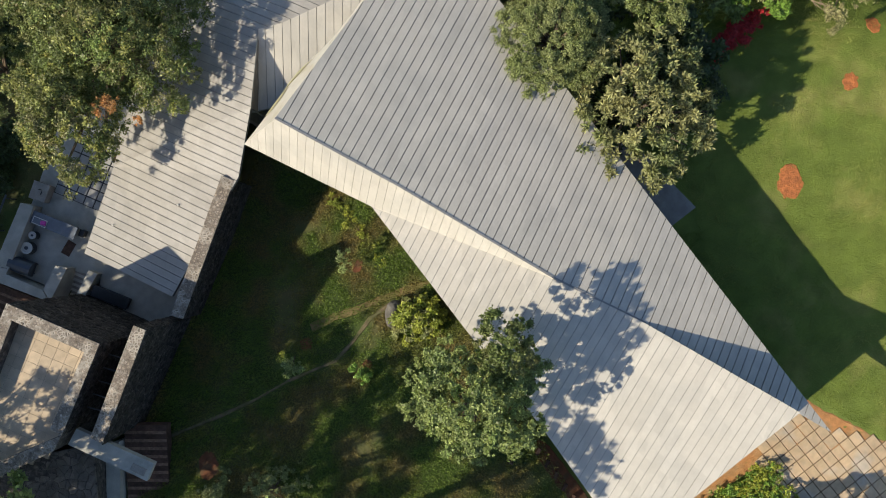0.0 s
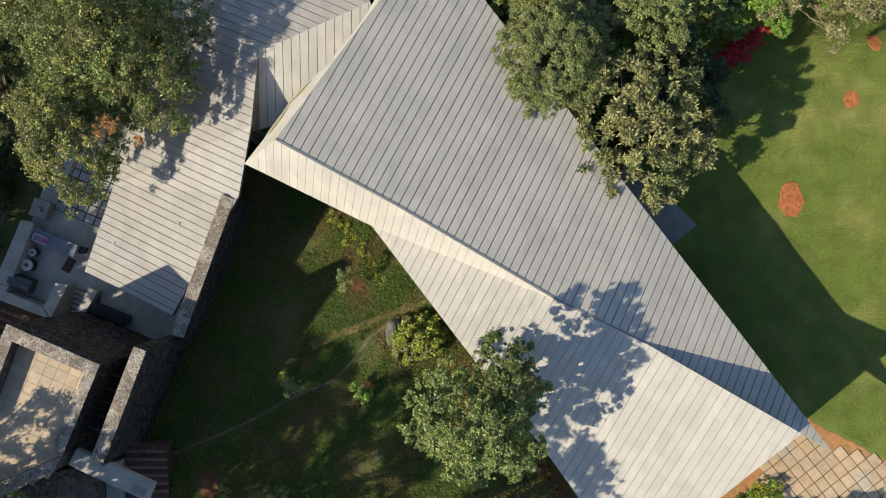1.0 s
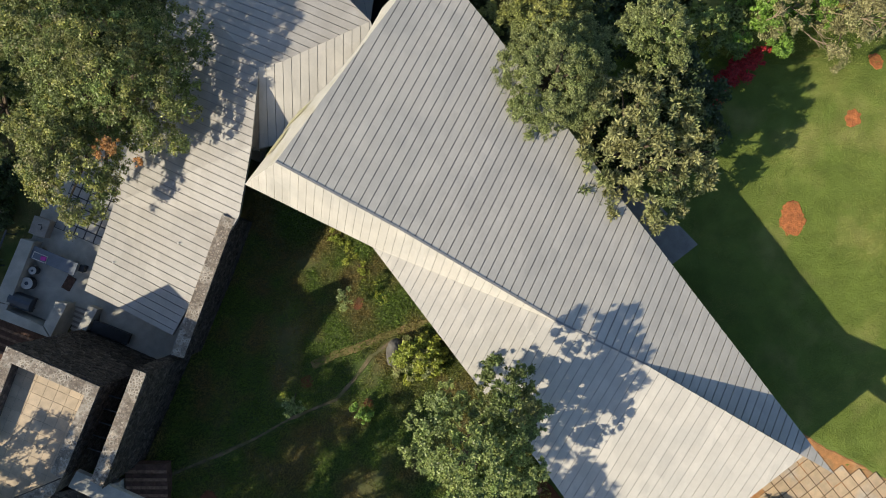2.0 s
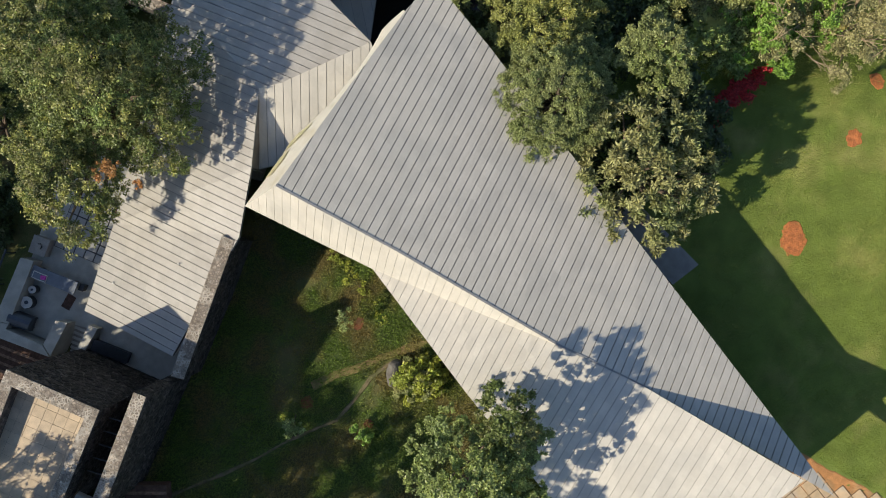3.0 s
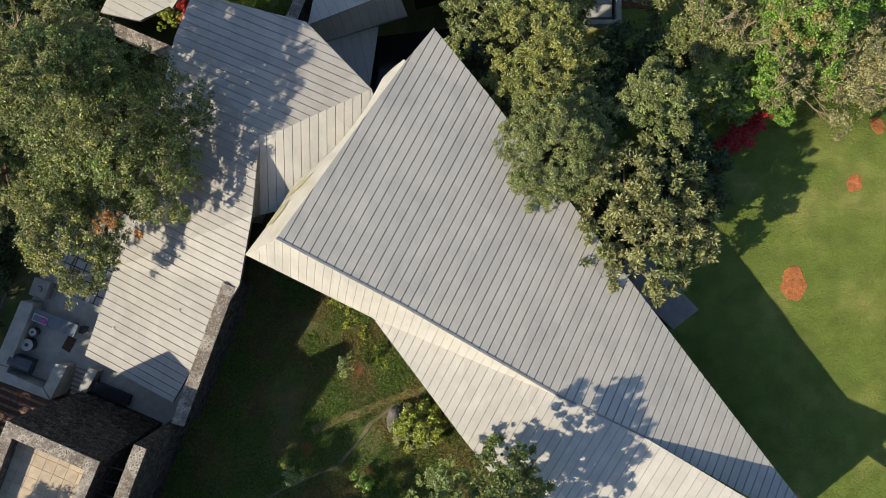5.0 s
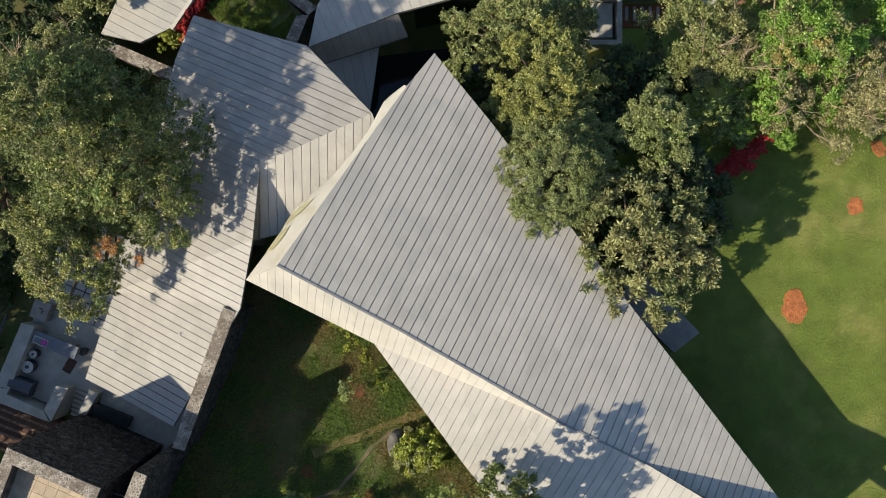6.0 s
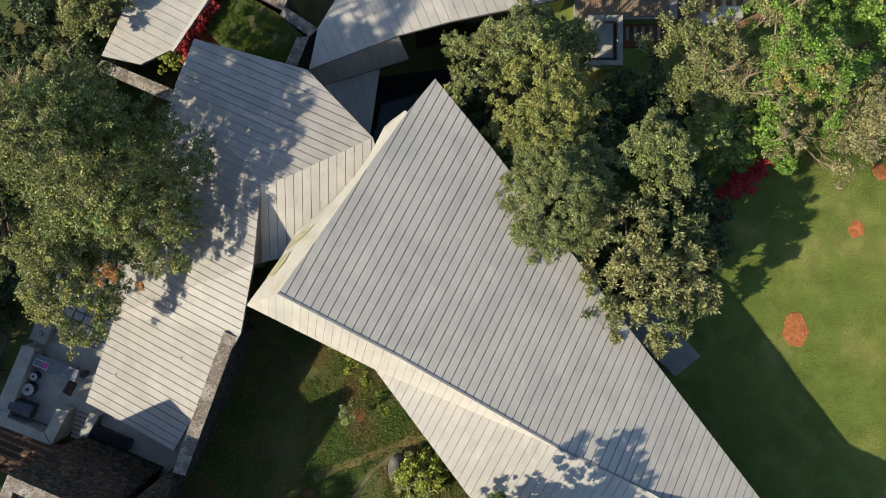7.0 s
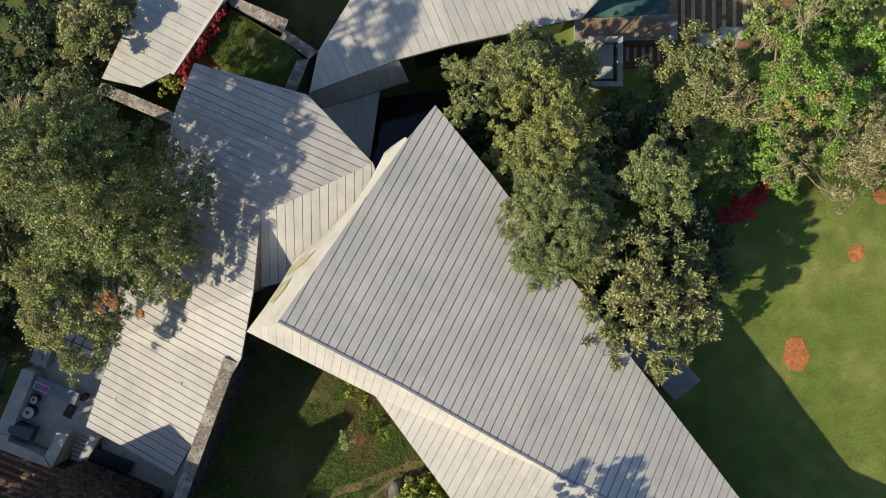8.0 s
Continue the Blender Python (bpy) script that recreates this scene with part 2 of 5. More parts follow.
def ground_z(x, y):
    yard = min(2.5, max(-1.0, -0.1 + 0.16 * (x + 5) - 0.28 * y))
    z = yard * (1 - smooth(1.5, 9, x)) * (1 - smooth(-14, -30, y))
    z += (-5.5 - z) * smooth(10.0, 16.5, y + 4.5 * (1 - smooth(1, 5, x))) * (1 - smooth(19, 26, x)) * smooth(-9.5, -7.5, x)
    west = smooth(wall_x(y) + 0.1, wall_x(y) - 0.5, x) if y < 4 else smooth(-8.8, -10.0, x)
    if y > 5:
        z += (-4.2 - z) * smooth(5, 9, y) * smooth(-6.5, -8.5, x)
    low = -1.95 - 1.3 * smooth(-0.5, -1.0, y) * smooth(-15.8, -16.6, x) - 2.2 * smooth(9, 15, y)
    low += 3.4 * smooth(-6.8, -8.2, y) * smooth(-18.5, -16.5, x)
    z += (low - z) * west
    z += 0.28 * smooth(9, 11, x) * (1 - smooth(9, 12, y))
    far = smooth(34, 70, math.hypot(x, y))
    rough = 0.05 * noise.noise((x * 0.7, y * 0.7, 0)) + 0.02 * noise.noise((x * 2.7, y * 2.7, 5))
    return z * (1 - far) + rough + far * 1.2 * noise.noise((x * 0.01, y * 0.01, 3))


def build_ground():
    def lines(lo, hi, step, reach):
        mid = list(np.arange(lo, hi + step / 2, step))
        out = [d for d in (3, 8, 16, 30, 60, 120, 250, 500, 900) if d < reach]
        return [lo - d for d in reversed(out)] + mid + [hi + d for d in out]
    xs, ys = lines(-28, 28, 0.35, 1000), lines(-20, 30, 0.35, 1000)
    verts = [(x, y, ground_z(x, y)) for y in ys for x in xs]
    n = len(xs)
    faces = [[j * n + i, j * n + i + 1, (j + 1) * n + i + 1, (j + 1) * n + i] for j in range(len(ys) - 1) for i in range(n - 1)]
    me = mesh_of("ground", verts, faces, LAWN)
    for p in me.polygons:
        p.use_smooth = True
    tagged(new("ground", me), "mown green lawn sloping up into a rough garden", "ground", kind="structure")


build_ground()


def draped(poly, lift=0.02, step=0.3, edge=0.0, seed=0):
    """A patch that follows the ground: the cells of a grid inside a polygon, with an uneven edge."""
    ctr = Vector((sum(p[0] for p in poly) / len(poly), sum(p[1] for p in poly) / len(poly)))
    ring = []
    for a, b in zip(poly, poly[1:] + poly[:1]):
        a, b = Vector(a[:2]), Vector(b[:2])
        m = max(1, int((b - a).length / step))
        for k in range(m):
            p = a.lerp(b, k / m)
            q = (p - ctr).normalized()
            ring.append(p + q * edge * (0.6 * noise.noise((p.x * 1.7, p.y * 1.7, seed)) + 0.5 * noise.noise((p.x * 5.1, p.y * 5.1, seed)) + 0.25 * noise.noise((p.x * 14, p.y * 14, seed))))
    rings = []
    for s in (1.0, 0.93, 0.75, 0.5, 0.25, 0.04):
        rise = -0.03 if s == 1.0 else lift
        rings.append([Vector((*(ctr + (p - ctr) * s), ground_z(*(ctr + (p - ctr) * s)) + rise)) for p in ring])
    return loft(rings[::-1])


def ribbon(points, width, lift=0.02, seed=0):
    """A trail along the ground."""
    rings = []
    pts = [Vector(p) for p in points]
    dense = [a.lerp(b, k / 8) for a, b in zip(pts, pts[1:]) for k in range(8)] + [pts[-1]]
    for i, p in enumerate(dense):
        d = (dense[min(i + 1, len(dense) - 1)] - dense[max(i - 1, 0)]).normalized()
        q = Vector((-d.y, d.x))
        w = width * (0.75 + 0.5 * noise.noise((p.x, p.y, seed + 0.5)))
        rings.append([Vector((*(p + q * w * s), ground_z(*(p + q * w * s)) + (lift if abs(s) < 0.4 else -0.03))) for s in (-0.5, -0.3, 0.3, 0.5)])
    n = 4
    verts = [p for r in rings for p in r]
    return verts, [[k * n + i, k * n + i + 1, (k + 1) * n + i + 1, (k + 1) * n + i] for k in range(len(rings) - 1) for i in range(n - 1)]


# ---- the roofs ----
RW, RQ, RM, RE = (-6.57, 5.08, 5.72), (-1.81, 2.50, 5.25), (4.53, -1.23, 4.64), (8.27, -3.06, 4.34)
ES, E2, EN, AP = (13.80, -4.55, 3.64), (7.63, 3.44, 3.68), (1.85, 11.01, 3.72), (-0.49, 13.92, 3.46)
WA, WB, WC = (-5.08, 7.27, 5.25), (-3.05, 10.33, 4.48), (-1.61, 12.49, 3.80)
T2 = (16.23, -7.65, 3.6)
TW, KK = (-8.43, 4.44, 3.19), (-3.01, 1.79, 3.43)
SA, SB, SC, SE = (0.84, -3.20, 4.12), (4.33, -7.75, 3.20), (7.90, -12.77, 3.10), (14.20, -6.50, 5.2)
SEAM = (0.465, 0.885)


def seam_roof(name, label, triangles, along, spacing, material=ROOF, thick=0.2, gap=0.018, rise=0.045, seams=None, fan=0.0):
    """A roof of standing-seam sheets: a deck, and sheets between seams that run along a direction in the plan.
    seams: where seams lie across that direction; before and after them they go on at the given spacing.
    fan: radians by which the seams' way turns for each metre along the ridge, past its west part."""
    roof = thing(name, label, "roof")
    roof["kind"] = "structure"
    d = Vector(along).normalized()
    nx, ny = d.y, -d.x
    decks = [prism([(*p[:2], p[2] - 0.012) for p in t], thick) for t in triangles]
    part("deck", join(*decks), ROOF_EDGE, roof, "dark folded roof edge")
    pts = [p for t in triangles for p in t]
    across = [nx * p[0] + ny * p[1] for p in pts]
    marks = list(seams or [min(across)])
    while marks[0] > min(across):
        marks.insert(0, marks[0] - spacing)
    while marks[-1] < max(across):
        marks.append(marks[-1] + spacing)
    n0, p, q = Vector((nx, ny)), Vector(RW[:2]), Vector(RE[:2])

    def line(a):
        foot = p + (q - p) * (a - n0.dot(p)) / n0.dot(q - p)
        turn = fan * max(0.0, a + 3.0)
        n1 = Vector((nx * math.cos(turn) - ny * math.sin(turn), nx * math.sin(turn) + ny * math.cos(turn)))
        return n1.x, n1.y, n1.dot(foot)
    for a, b in zip(marks, marks[1:]):
        pieces = []
        (ax, ay, ad), (bx, by, bd) = line(a), line(b)
        for t in triangles:
            t = [tuple(p) for p in (t if area2(t) > 0 else t[::-1])]
            strip = clip(clip(t, ax, ay, ad + gap / 2), -bx, -by, -(bd - gap / 2))
            if len(strip) > 2 and abs(area2(strip)) > 1e-4:
                pieces.append(prism([(p[0], p[1], p[2] + rise) for p in strip], 0.05))
        if pieces:
            part("sheet", join(*pieces), material, roof)
    return roof


N_TRIS = [(RW, RQ, E2), (RQ, RM, E2), (RW, E2, EN), (EN, AP, WC), (EN, WC, WB), (EN, WB, WA), (EN, WA, RW), (RM, RE, E2), (RE, ES, E2), (RE, ES, T2)]
RS = (8.25, -3.03, 4.44)
S_TRIS = [(KK, RM, SA), (RM, RS, SA), (SA, RS, SB), (SB, RS, SE), (SB, SE, SC)]
main_roof = seam_roof("main_roof", "pale grey standing-seam metal main roof slope", N_TRIS, SEAM, 0.3647, gap=0.036, seams=[-7.8896], fan=0.0034)
seam_roof("south_roof", "sunlit pale metal south roof slope", S_TRIS, SEAM, 0.3647, gap=0.02, rise=0.014,
          seams=[4.511 - 0.3577 * k for k in range(22, -1, -1)])
seam_roof("ridge_band", "bright narrow metal band below the ridge", [(TW, RW, KK), (RW, RQ, KK), (RQ, RM, KK)], (0.385, 1), 0.362, gap=0.012, seams=[-5.14])


def edge_cap(name, label, points, width, high, material, off=0.0):
    pieces = []
    for a, b in zip(points, points[1:]):
        a, b = Vector(a), Vector(b)
        d = (b - a)
        q = Vector((-d.y, d.x, 0)).normalized()
        o = q * off
        pieces.append(prism([a + o + q * width / 2 + Vector((0, 0, high)), a + o - q * width / 2 + Vector((0, 0, high)),
                             b + o - q * width / 2 + Vector((0, 0, high)), b + o + q * width / 2 + Vector((0, 0, high))], high + 0.05))
    return part(name, join(*pieces), material, main_roof, label)


edge_cap("ridge_cap", "dark folded ridge flashing", [RW, RQ, RM, RE], 0.09, 0.06, ROOF_EDGE, 0.04)

# the cream fascia under the west edge of the main roof
low_edge = [TW, (-7.58, 5.66, 2.9), (-7.07, 6.55, 2.5), (-6.53, 7.565, 2.0), (-4.94, 8.92, 2.1), (-3.98, 9.89, 2.3), (-3.31, 10.80, 2.4), (-2.69, 12.07, 2.5), (-2.32, 12.33, 2.7), (-1.66, 12.56, 3.3)]
top_edge = [RW, (-6.00, 5.95, 5.54), (-5.60, 6.52, 5.41), WA, (-4.30, 8.43, 4.96), (-3.43, 9.75, 4.64), WB, (-2.30, 11.43, 4.13), (-1.95, 11.97, 3.96), (-1.63, 12.46, 3.81)]


def on_fascia(k, s, proud=0.0):
    """A point of the curved fascia: k along its edge points, s from the low edge to the top edge."""
    i = min(int(k), len(low_edge) - 2)
    p = Vector(low_edge[i]).lerp(Vector(low_edge[i + 1]), k - i)
    q = Vector(top_edge[i]).lerp(Vector(top_edge[i + 1]), k - i)
    return p.lerp(q, s) + Vector((-0.8, 0.6, 0.3)) * (0.12 * min(1.0, k / 2) * math.sin(math.pi * s) + proud)


v = [on_fascia(k, s) for k in range(len(low_edge)) for s in (0.0, 0.2, 0.4, 0.6, 0.8, 1.0)]
f = [[k * 6 + i, k * 6 + i + 1, (k + 1) * 6 + i + 1, (k + 1) * 6 + i] for k in range(len(low_edge) - 1) for i in range(5)]
fascia = part("fascia", (v, f), CREAM)
fascia.modifiers.new("thickness", "SOLIDIFY").thickness = 0.06
tagged(fascia, "cream painted fascia below the roof's west edge", "fascia", kind="structure")
# two thin olive-tinted patches set just proud of the fascia
OLIVE_TINT = mat("olive_tint", (0.58, 0.545, 0.36), 0.6, 0, 0.15, 3, 20, 0.1, second=(0.47, 0.45, 0.25), amount=0.5, patch=2.5)
for ring in ([(2.1, 0.06), (2.45, 0.45), (2.85, 0.6), (3.3, 0.62), (3.0, 0.35), (2.6, 0.04)], [(0.95, 0.03), (0.9, 0.35), (1.55, 0.5), (2.1, 0.48), (1.9, 0.12)]):
    part("stain", prism([on_fascia(k, s, 0.035) for k, s in ring], 0.012), OLIVE_TINT, fascia, "thin olive-tinted patch on the fascia")

# lower roof to the west
BN_, BK, BE, VK, VT, NT, BW = (-11.57, 16.44, 0.28), (-6.16, 14.73, 1.54), (-3.22, 11.66, 2.03), (-7.05, 9.88, 2.13), (-8.08, 9.61, 2.11), (-8.30, 6.13, 2.54), (-8.92, 3.15, 2.20)
BS, B2_, LW, W1, W2 = (-12.03, -2.11, 1.60), (-14.71, -0.92, 0.90), (-16.44, -0.20, 0.48), (-15.13, 3.79, 0.40), (-12.44, 14.43, 0.20)
B_TRIS = [(LW, B2_, W1), (B2_, BS, W1), (BS, BW, W1), (BW, NT, W1), (NT, VT, W1), (W1, VT, W2), (VT, VK, W2), (VK, BK, W2), (VK, BE, BK), (BK, BN_, W2)]
seam_roof("low_roof", "weathered grey metal low roof shaded by a tree", B_TRIS, (0.912, -0.41), 0.353, ROOF_OLD, gap=0.028, seams=[3.447])
B2_TRIS = [(VT, VK, (-6.0, 7.55, 1.55)), (VT, (-6.0, 7.55, 1.55), (-8.55, 6.12, 1.30)), ((-8.55, 6.12, 1.30), (-6.0, 7.55, 1.55), (-6.6, 6.6, 1.35)),
           (VK, BE, (-3.0, 11.0, 1.95)), (VK, (-3.0, 11.0, 1.95), (-6.0, 7.55, 1.55))]
seam_roof("valley_roof", "small metal roof facet below the low roof", B2_TRIS, (0.02, 1), 0.3725, gap=0.026, seams=[-7.228])

# roofs further north
C_ = [(-16.82, 16.22, -1.95), (-14.84, 15.76, -1.8), (-13.33, 16.44, -1.7), (-11.05, 19.80, -1.7), (-8.0, 24.3, -1.7), (-12.4, 25.4, -1.9)]
seam_roof("pavilion_roof", "pale metal pavilion roof beside red flowers", [(C_[0], C_[1], C_[2]), (C_[0], C_[2], C_[3]), (C_[0], C_[3], C_[5]), (C_[3], C_[4], C_[5])], (0.885, -0.465), 0.42)
D_ = [(-6.52, 15.32, -0.95), (-2.22, 16.82, -0.5), (0.25, 17.48, -0.5), (6.39, 18.84, -0.8), (7.19, 19.70, -0.8), (8.6, 21.8, -0.6), (-1.5, 24.5, -0.2), (-4.54, 19.63, -0.6), (-6.08, 17.23, -0.8)]
seam_roof("north_roof", "grey metal north roof partly behind a tree", [(D_[0], D_[1], D_[8]), (D_[8], D_[1], D_[7]), (D_[1], D_[2], D_[7]), (D_[2], D_[6], D_[7]), (D_[2], D_[3], D_[6]), (D_[3], D_[5], D_[6]), (D_[3], D_[4], D_[5])], (0.40, -0.916), 0.45)
LIP = [(-6.3, 14.85, -2.5), (-1.85, 16.15, -2.2), (-2.25, 16.78, -0.56), (-6.52, 15.30, -1.0), (-7.1, 14.9, -1.5)]
seam_roof("north_lip", "shaded metal lip below the north roof", [(LIP[0], LIP[1], LIP[2]), (LIP[0], LIP[2], LIP[3]), (LIP[0], LIP[3], LIP[4])], (0.27, -0.96), 0.45)
SUNK = [(-6.9, 15.1, -3.3), (-3.38, 15.94, -3.4), (-3.86, 12.55, -3.4), (-6.6, 11.5, -3.3)]
seam_roof("sunken_roof", "small shaded blue-grey metal roof in the courtyard", [(SUNK[0], SUNK[1], SUNK[2]), (SUNK[0], SUNK[2], SUNK[3])], (0.2, -0.98), 0.5)
tagged(part("valley_wall", prism([(-8.06, 9.6, 2.0), (-8.28, 6.12, 2.42), (-8.36, 6.12, 2.42), (-8.14, 9.6, 2.0)], [0.4] * 4), WALL), "narrow dark upstand beside the valley roof", "upstand", kind="structure")
# The near-black floor colour stands in for deep shade between the roofs.
tagged(part("court_floor", prism([(-9.2, 3.4, -2.6), (-7.2, 4.4, -2.8), (-2.6, 10.5, -4.6), (2.0, 13.2, -4.9), (2.0, 16.6, -5.2), (-7.4, 15.4, -4.9), (-8.6, 10.0, -4.2)], 0.4), GLASS), "near-black courtyard floor with deep shade put into its colour", "floor", kind="structure")

# house walls under the roofs


def roof_z(x, y, tris):
    best = 9.0
    for a, b, c in tris:
        det = (b[1] - c[1]) * (a[0] - c[0]) + (c[0] - b[0]) * (a[1] - c[1])
        u = ((b[1] - c[1]) * (x - c[0]) + (c[0] - b[0]) * (y - c[1])) / det
        w = ((c[1] - a[1]) * (x - c[0]) + (a[0] - c[0]) * (y - c[1])) / det
        if u > -0.02 and w > -0.02 and u + w < 1.02:
            best = min(best, u * a[2] + w * b[2] + (1 - u - w) * c[2])
    return best


def house_wall(name, line, tris, material, thick=0.25):
    for i, (a, b) in enumerate(zip(line, line[1:])):
        d = (Vector(b) - Vector(a)).normalized()
        q = Vector((-d.y, d.x)) * thick / 2
        ring = [Vector(a) + q, Vector(a) - q, Vector(b) - q, Vector(b) + q]
        tops = [roof_z(p.x, p.y, tris) for p in ring]
        tops = [(t if t < 8 else min(tops)) - 0.3 for t in tops]
        low = [min(ground_z(p.x, p.y), t - 0.5) - 0.3 for p, t in zip(ring, tops)]
        flip = area2([tuple(p) for p in ring]) < 0
        ob = part(name + "_%d" % (i + 1), prism([(*p, t) for p, t in zip(ring, tops)], low), material)
        tagged(ob, "dark wall set back below the roof's eave", "wall", kind="structure")


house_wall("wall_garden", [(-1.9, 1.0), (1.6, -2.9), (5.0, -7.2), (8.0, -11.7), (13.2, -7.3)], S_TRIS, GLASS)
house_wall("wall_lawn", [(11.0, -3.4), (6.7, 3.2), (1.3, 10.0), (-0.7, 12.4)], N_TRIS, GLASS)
house_wall("wall_west", [(-14.6, 3.4), (-12.2, 13.2), (-7.2, 13.6)], B_TRIS, WALL)
house_wall("wall_court", [(-8.9, 5.9), (-8.7, 9.0)], B_TRIS, WALL)


def plain_wall(name, a, b, top, low, thick, material, label):
    a, b = Vector(a), Vector(b)
    d = (b - a).normalized()
    q = Vector((-d.y, d.x)) * thick / 2
    ob = part(name, prism([(*(a + q), top), (*(a - q), top), (*(b - q), top), (*(b + q), top)], [low] * 4), material)
    return tagged(ob, label, "wall", kind="structure")


plain_wall("wall_pavilion_1", (-16.2, 16.4), (-12.2, 24.8), -2.1, -6, 0.3, WALL, "plain wall below the pavilion roof")
plain_wall("wall_pavilion_2", (-13.4, 16.9), (-8.6, 24.0), -1.98, -6, 0.3, WALL, "plain wall below the pavilion roof")
plain_wall("wall_north_1", (-5.6, 17.3), (-1.6, 23.6), -1.05, -6.5, 0.3, WALL, "plain wall below the north roof")
plain_wall("wall_north_2", (-1.6, 17.6), (6.0, 19.6), -1.05, -6.5, 0.3, GLASS, "dark glazed wall below the north roof")
plain_wall("wall_court_2", (-6.5, 14.5), (-3.7, 15.6), -3.75, -6.5, 0.3, WALL, "plain wall below the sunken roof")

# ---- stone walls ----


def cells(poly, size, gap, seed):
    """Irregular stones that fill a polygon in the plan, with open joints between them."""
    rnd = random.Random(seed)
    xs, ys = [p[0] for p in poly], [p[1] for p in poly]
    seeds = [(x + rnd.uniform(-0.6, 0.6) * size, y + rnd.uniform(-0.6, 0.6) * size)
             for x in np.arange(min(xs) - size, max(xs) + 2 * size, size) for y in np.arange(min(ys) - size, max(ys) + 2 * size, size)]
    edges = list(zip(poly, poly[1:] + poly[:1]))
    sign = 1 if area2(poly) > 0 else -1
    out = []
    for s in seeds:
        cell = [(s[0] - 2 * size, s[1] - 2 * size), (s[0] + 2 * size, s[1] - 2 * size), (s[0] + 2 * size, s[1] + 2 * size), (s[0] - 2 * size, s[1] + 2 * size)]
        for o in seeds:
            dx, dy = s[0] - o[0], s[1] - o[1]
            dd = math.hypot(dx, dy)
            if 0 < dd < 3 * size and cell:
                cell = clip(cell, dx / dd, dy / dd, (dx * (s[0] + o[0]) + dy * (s[1] + o[1])) / 2 / dd + gap / 2)
        for a, b in edges:
            ex, ey = b[0] - a[0], b[1] - a[1]
            el = math.hypot(ex, ey)
            nx, ny = -ey / el * sign, ex / el * sign
            if len(cell) > 2:
                cell = clip(cell, nx, ny, nx * a[0] + ny * a[1] + 0.004)
        if len(cell) > 2 and abs(area2(cell)) > 0.12 * size * size:
            out.append(cell)
    return out


def stone_wall(name, label, ring, top, low, size=0.2, seed=1, category="wall", material=SHADED_BODY):
    """A rubble wall: a rough body with side shade in its dark colour, a mortar bed, and single stones set in its top.
    ring: plan corners; top: z of each.
    """
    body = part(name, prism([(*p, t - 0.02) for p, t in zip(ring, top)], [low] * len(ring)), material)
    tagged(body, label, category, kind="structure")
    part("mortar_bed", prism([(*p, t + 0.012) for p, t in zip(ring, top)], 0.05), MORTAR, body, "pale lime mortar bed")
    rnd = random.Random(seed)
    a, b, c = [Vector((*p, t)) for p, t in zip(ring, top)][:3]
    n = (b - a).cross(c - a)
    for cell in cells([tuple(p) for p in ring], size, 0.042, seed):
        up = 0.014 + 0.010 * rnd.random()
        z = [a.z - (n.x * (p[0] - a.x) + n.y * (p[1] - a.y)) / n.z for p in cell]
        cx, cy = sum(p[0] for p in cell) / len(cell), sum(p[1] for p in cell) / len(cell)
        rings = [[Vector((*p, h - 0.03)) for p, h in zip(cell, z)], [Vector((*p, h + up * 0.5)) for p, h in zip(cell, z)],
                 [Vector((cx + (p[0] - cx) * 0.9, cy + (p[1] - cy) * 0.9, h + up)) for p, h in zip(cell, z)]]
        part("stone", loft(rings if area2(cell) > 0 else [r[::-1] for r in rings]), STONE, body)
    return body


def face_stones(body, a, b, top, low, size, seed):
    """Rough stones, darkened for shade, proud of a wall's upright face that runs from a to b and looks to the right of
    that way.
    """
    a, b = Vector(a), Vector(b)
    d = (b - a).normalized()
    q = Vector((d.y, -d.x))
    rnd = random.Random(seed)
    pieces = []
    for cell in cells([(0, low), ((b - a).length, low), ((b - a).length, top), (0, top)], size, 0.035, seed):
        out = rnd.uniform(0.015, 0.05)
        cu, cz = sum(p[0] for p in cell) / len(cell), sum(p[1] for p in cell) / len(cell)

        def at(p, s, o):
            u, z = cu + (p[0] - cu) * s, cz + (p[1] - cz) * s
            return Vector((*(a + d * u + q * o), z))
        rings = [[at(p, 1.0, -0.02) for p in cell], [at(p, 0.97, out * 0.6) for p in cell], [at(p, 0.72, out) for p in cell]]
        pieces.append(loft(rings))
    ob = part("face_stones", join(*pieces), SHADED_STONE, body, "rough rubble face with shade put into its dark colour")
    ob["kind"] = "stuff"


retaining = stone_wall("retaining_wall", "rubble stone garden wall with a pale mortared top", [(-9.67, 3.21), (-9.13, 2.99), (-11.35, -3.05), (-11.90, -2.90)], [2.2] * 4, -2.4, 0.13, 3)
spur = stone_wall("spur_wall", "tall free-standing rubble stone wall", [(-12.28, -3.03), (-11.79, -3.23), (-13.61, -7.84), (-14.11, -7.54)], [5.26, 5.26, 5.0, 5.0], -2.2, 0.13, 5)
P1, P2, P3, P4 = (-17.43, -2.17), (-13.72, -3.79), (-15.25, -7.45), (-19.0, -5.9)
Q1, Q2, Q3, Q4 = (-17.22, -2.86), (-14.33, -4.12), (-15.72, -7.2), (-18.4, -6.0)
par_n = stone_wall("parapet_north", "rubble stone parapet of the roof terrace", [P1, P2, Q2, Q1], [5.05] * 4, -2.4, 0.13, 7)
par_e = stone_wall("parapet_east", "rubble stone parapet of the roof terrace", [P2, P3, Q3, Q2], [5.05, 5.0, 5.0, 5.05], -2.4, 0.13, 8)
stone_wall("parapet_south", "shaded rubble stone parapet of the roof terrace", [(-15.25, -7.45), (-15.6, -8.1), (-19.2, -9.8), (-18.9, -9.0)], [5.0] * 4, -2.4, 0.17, 10)
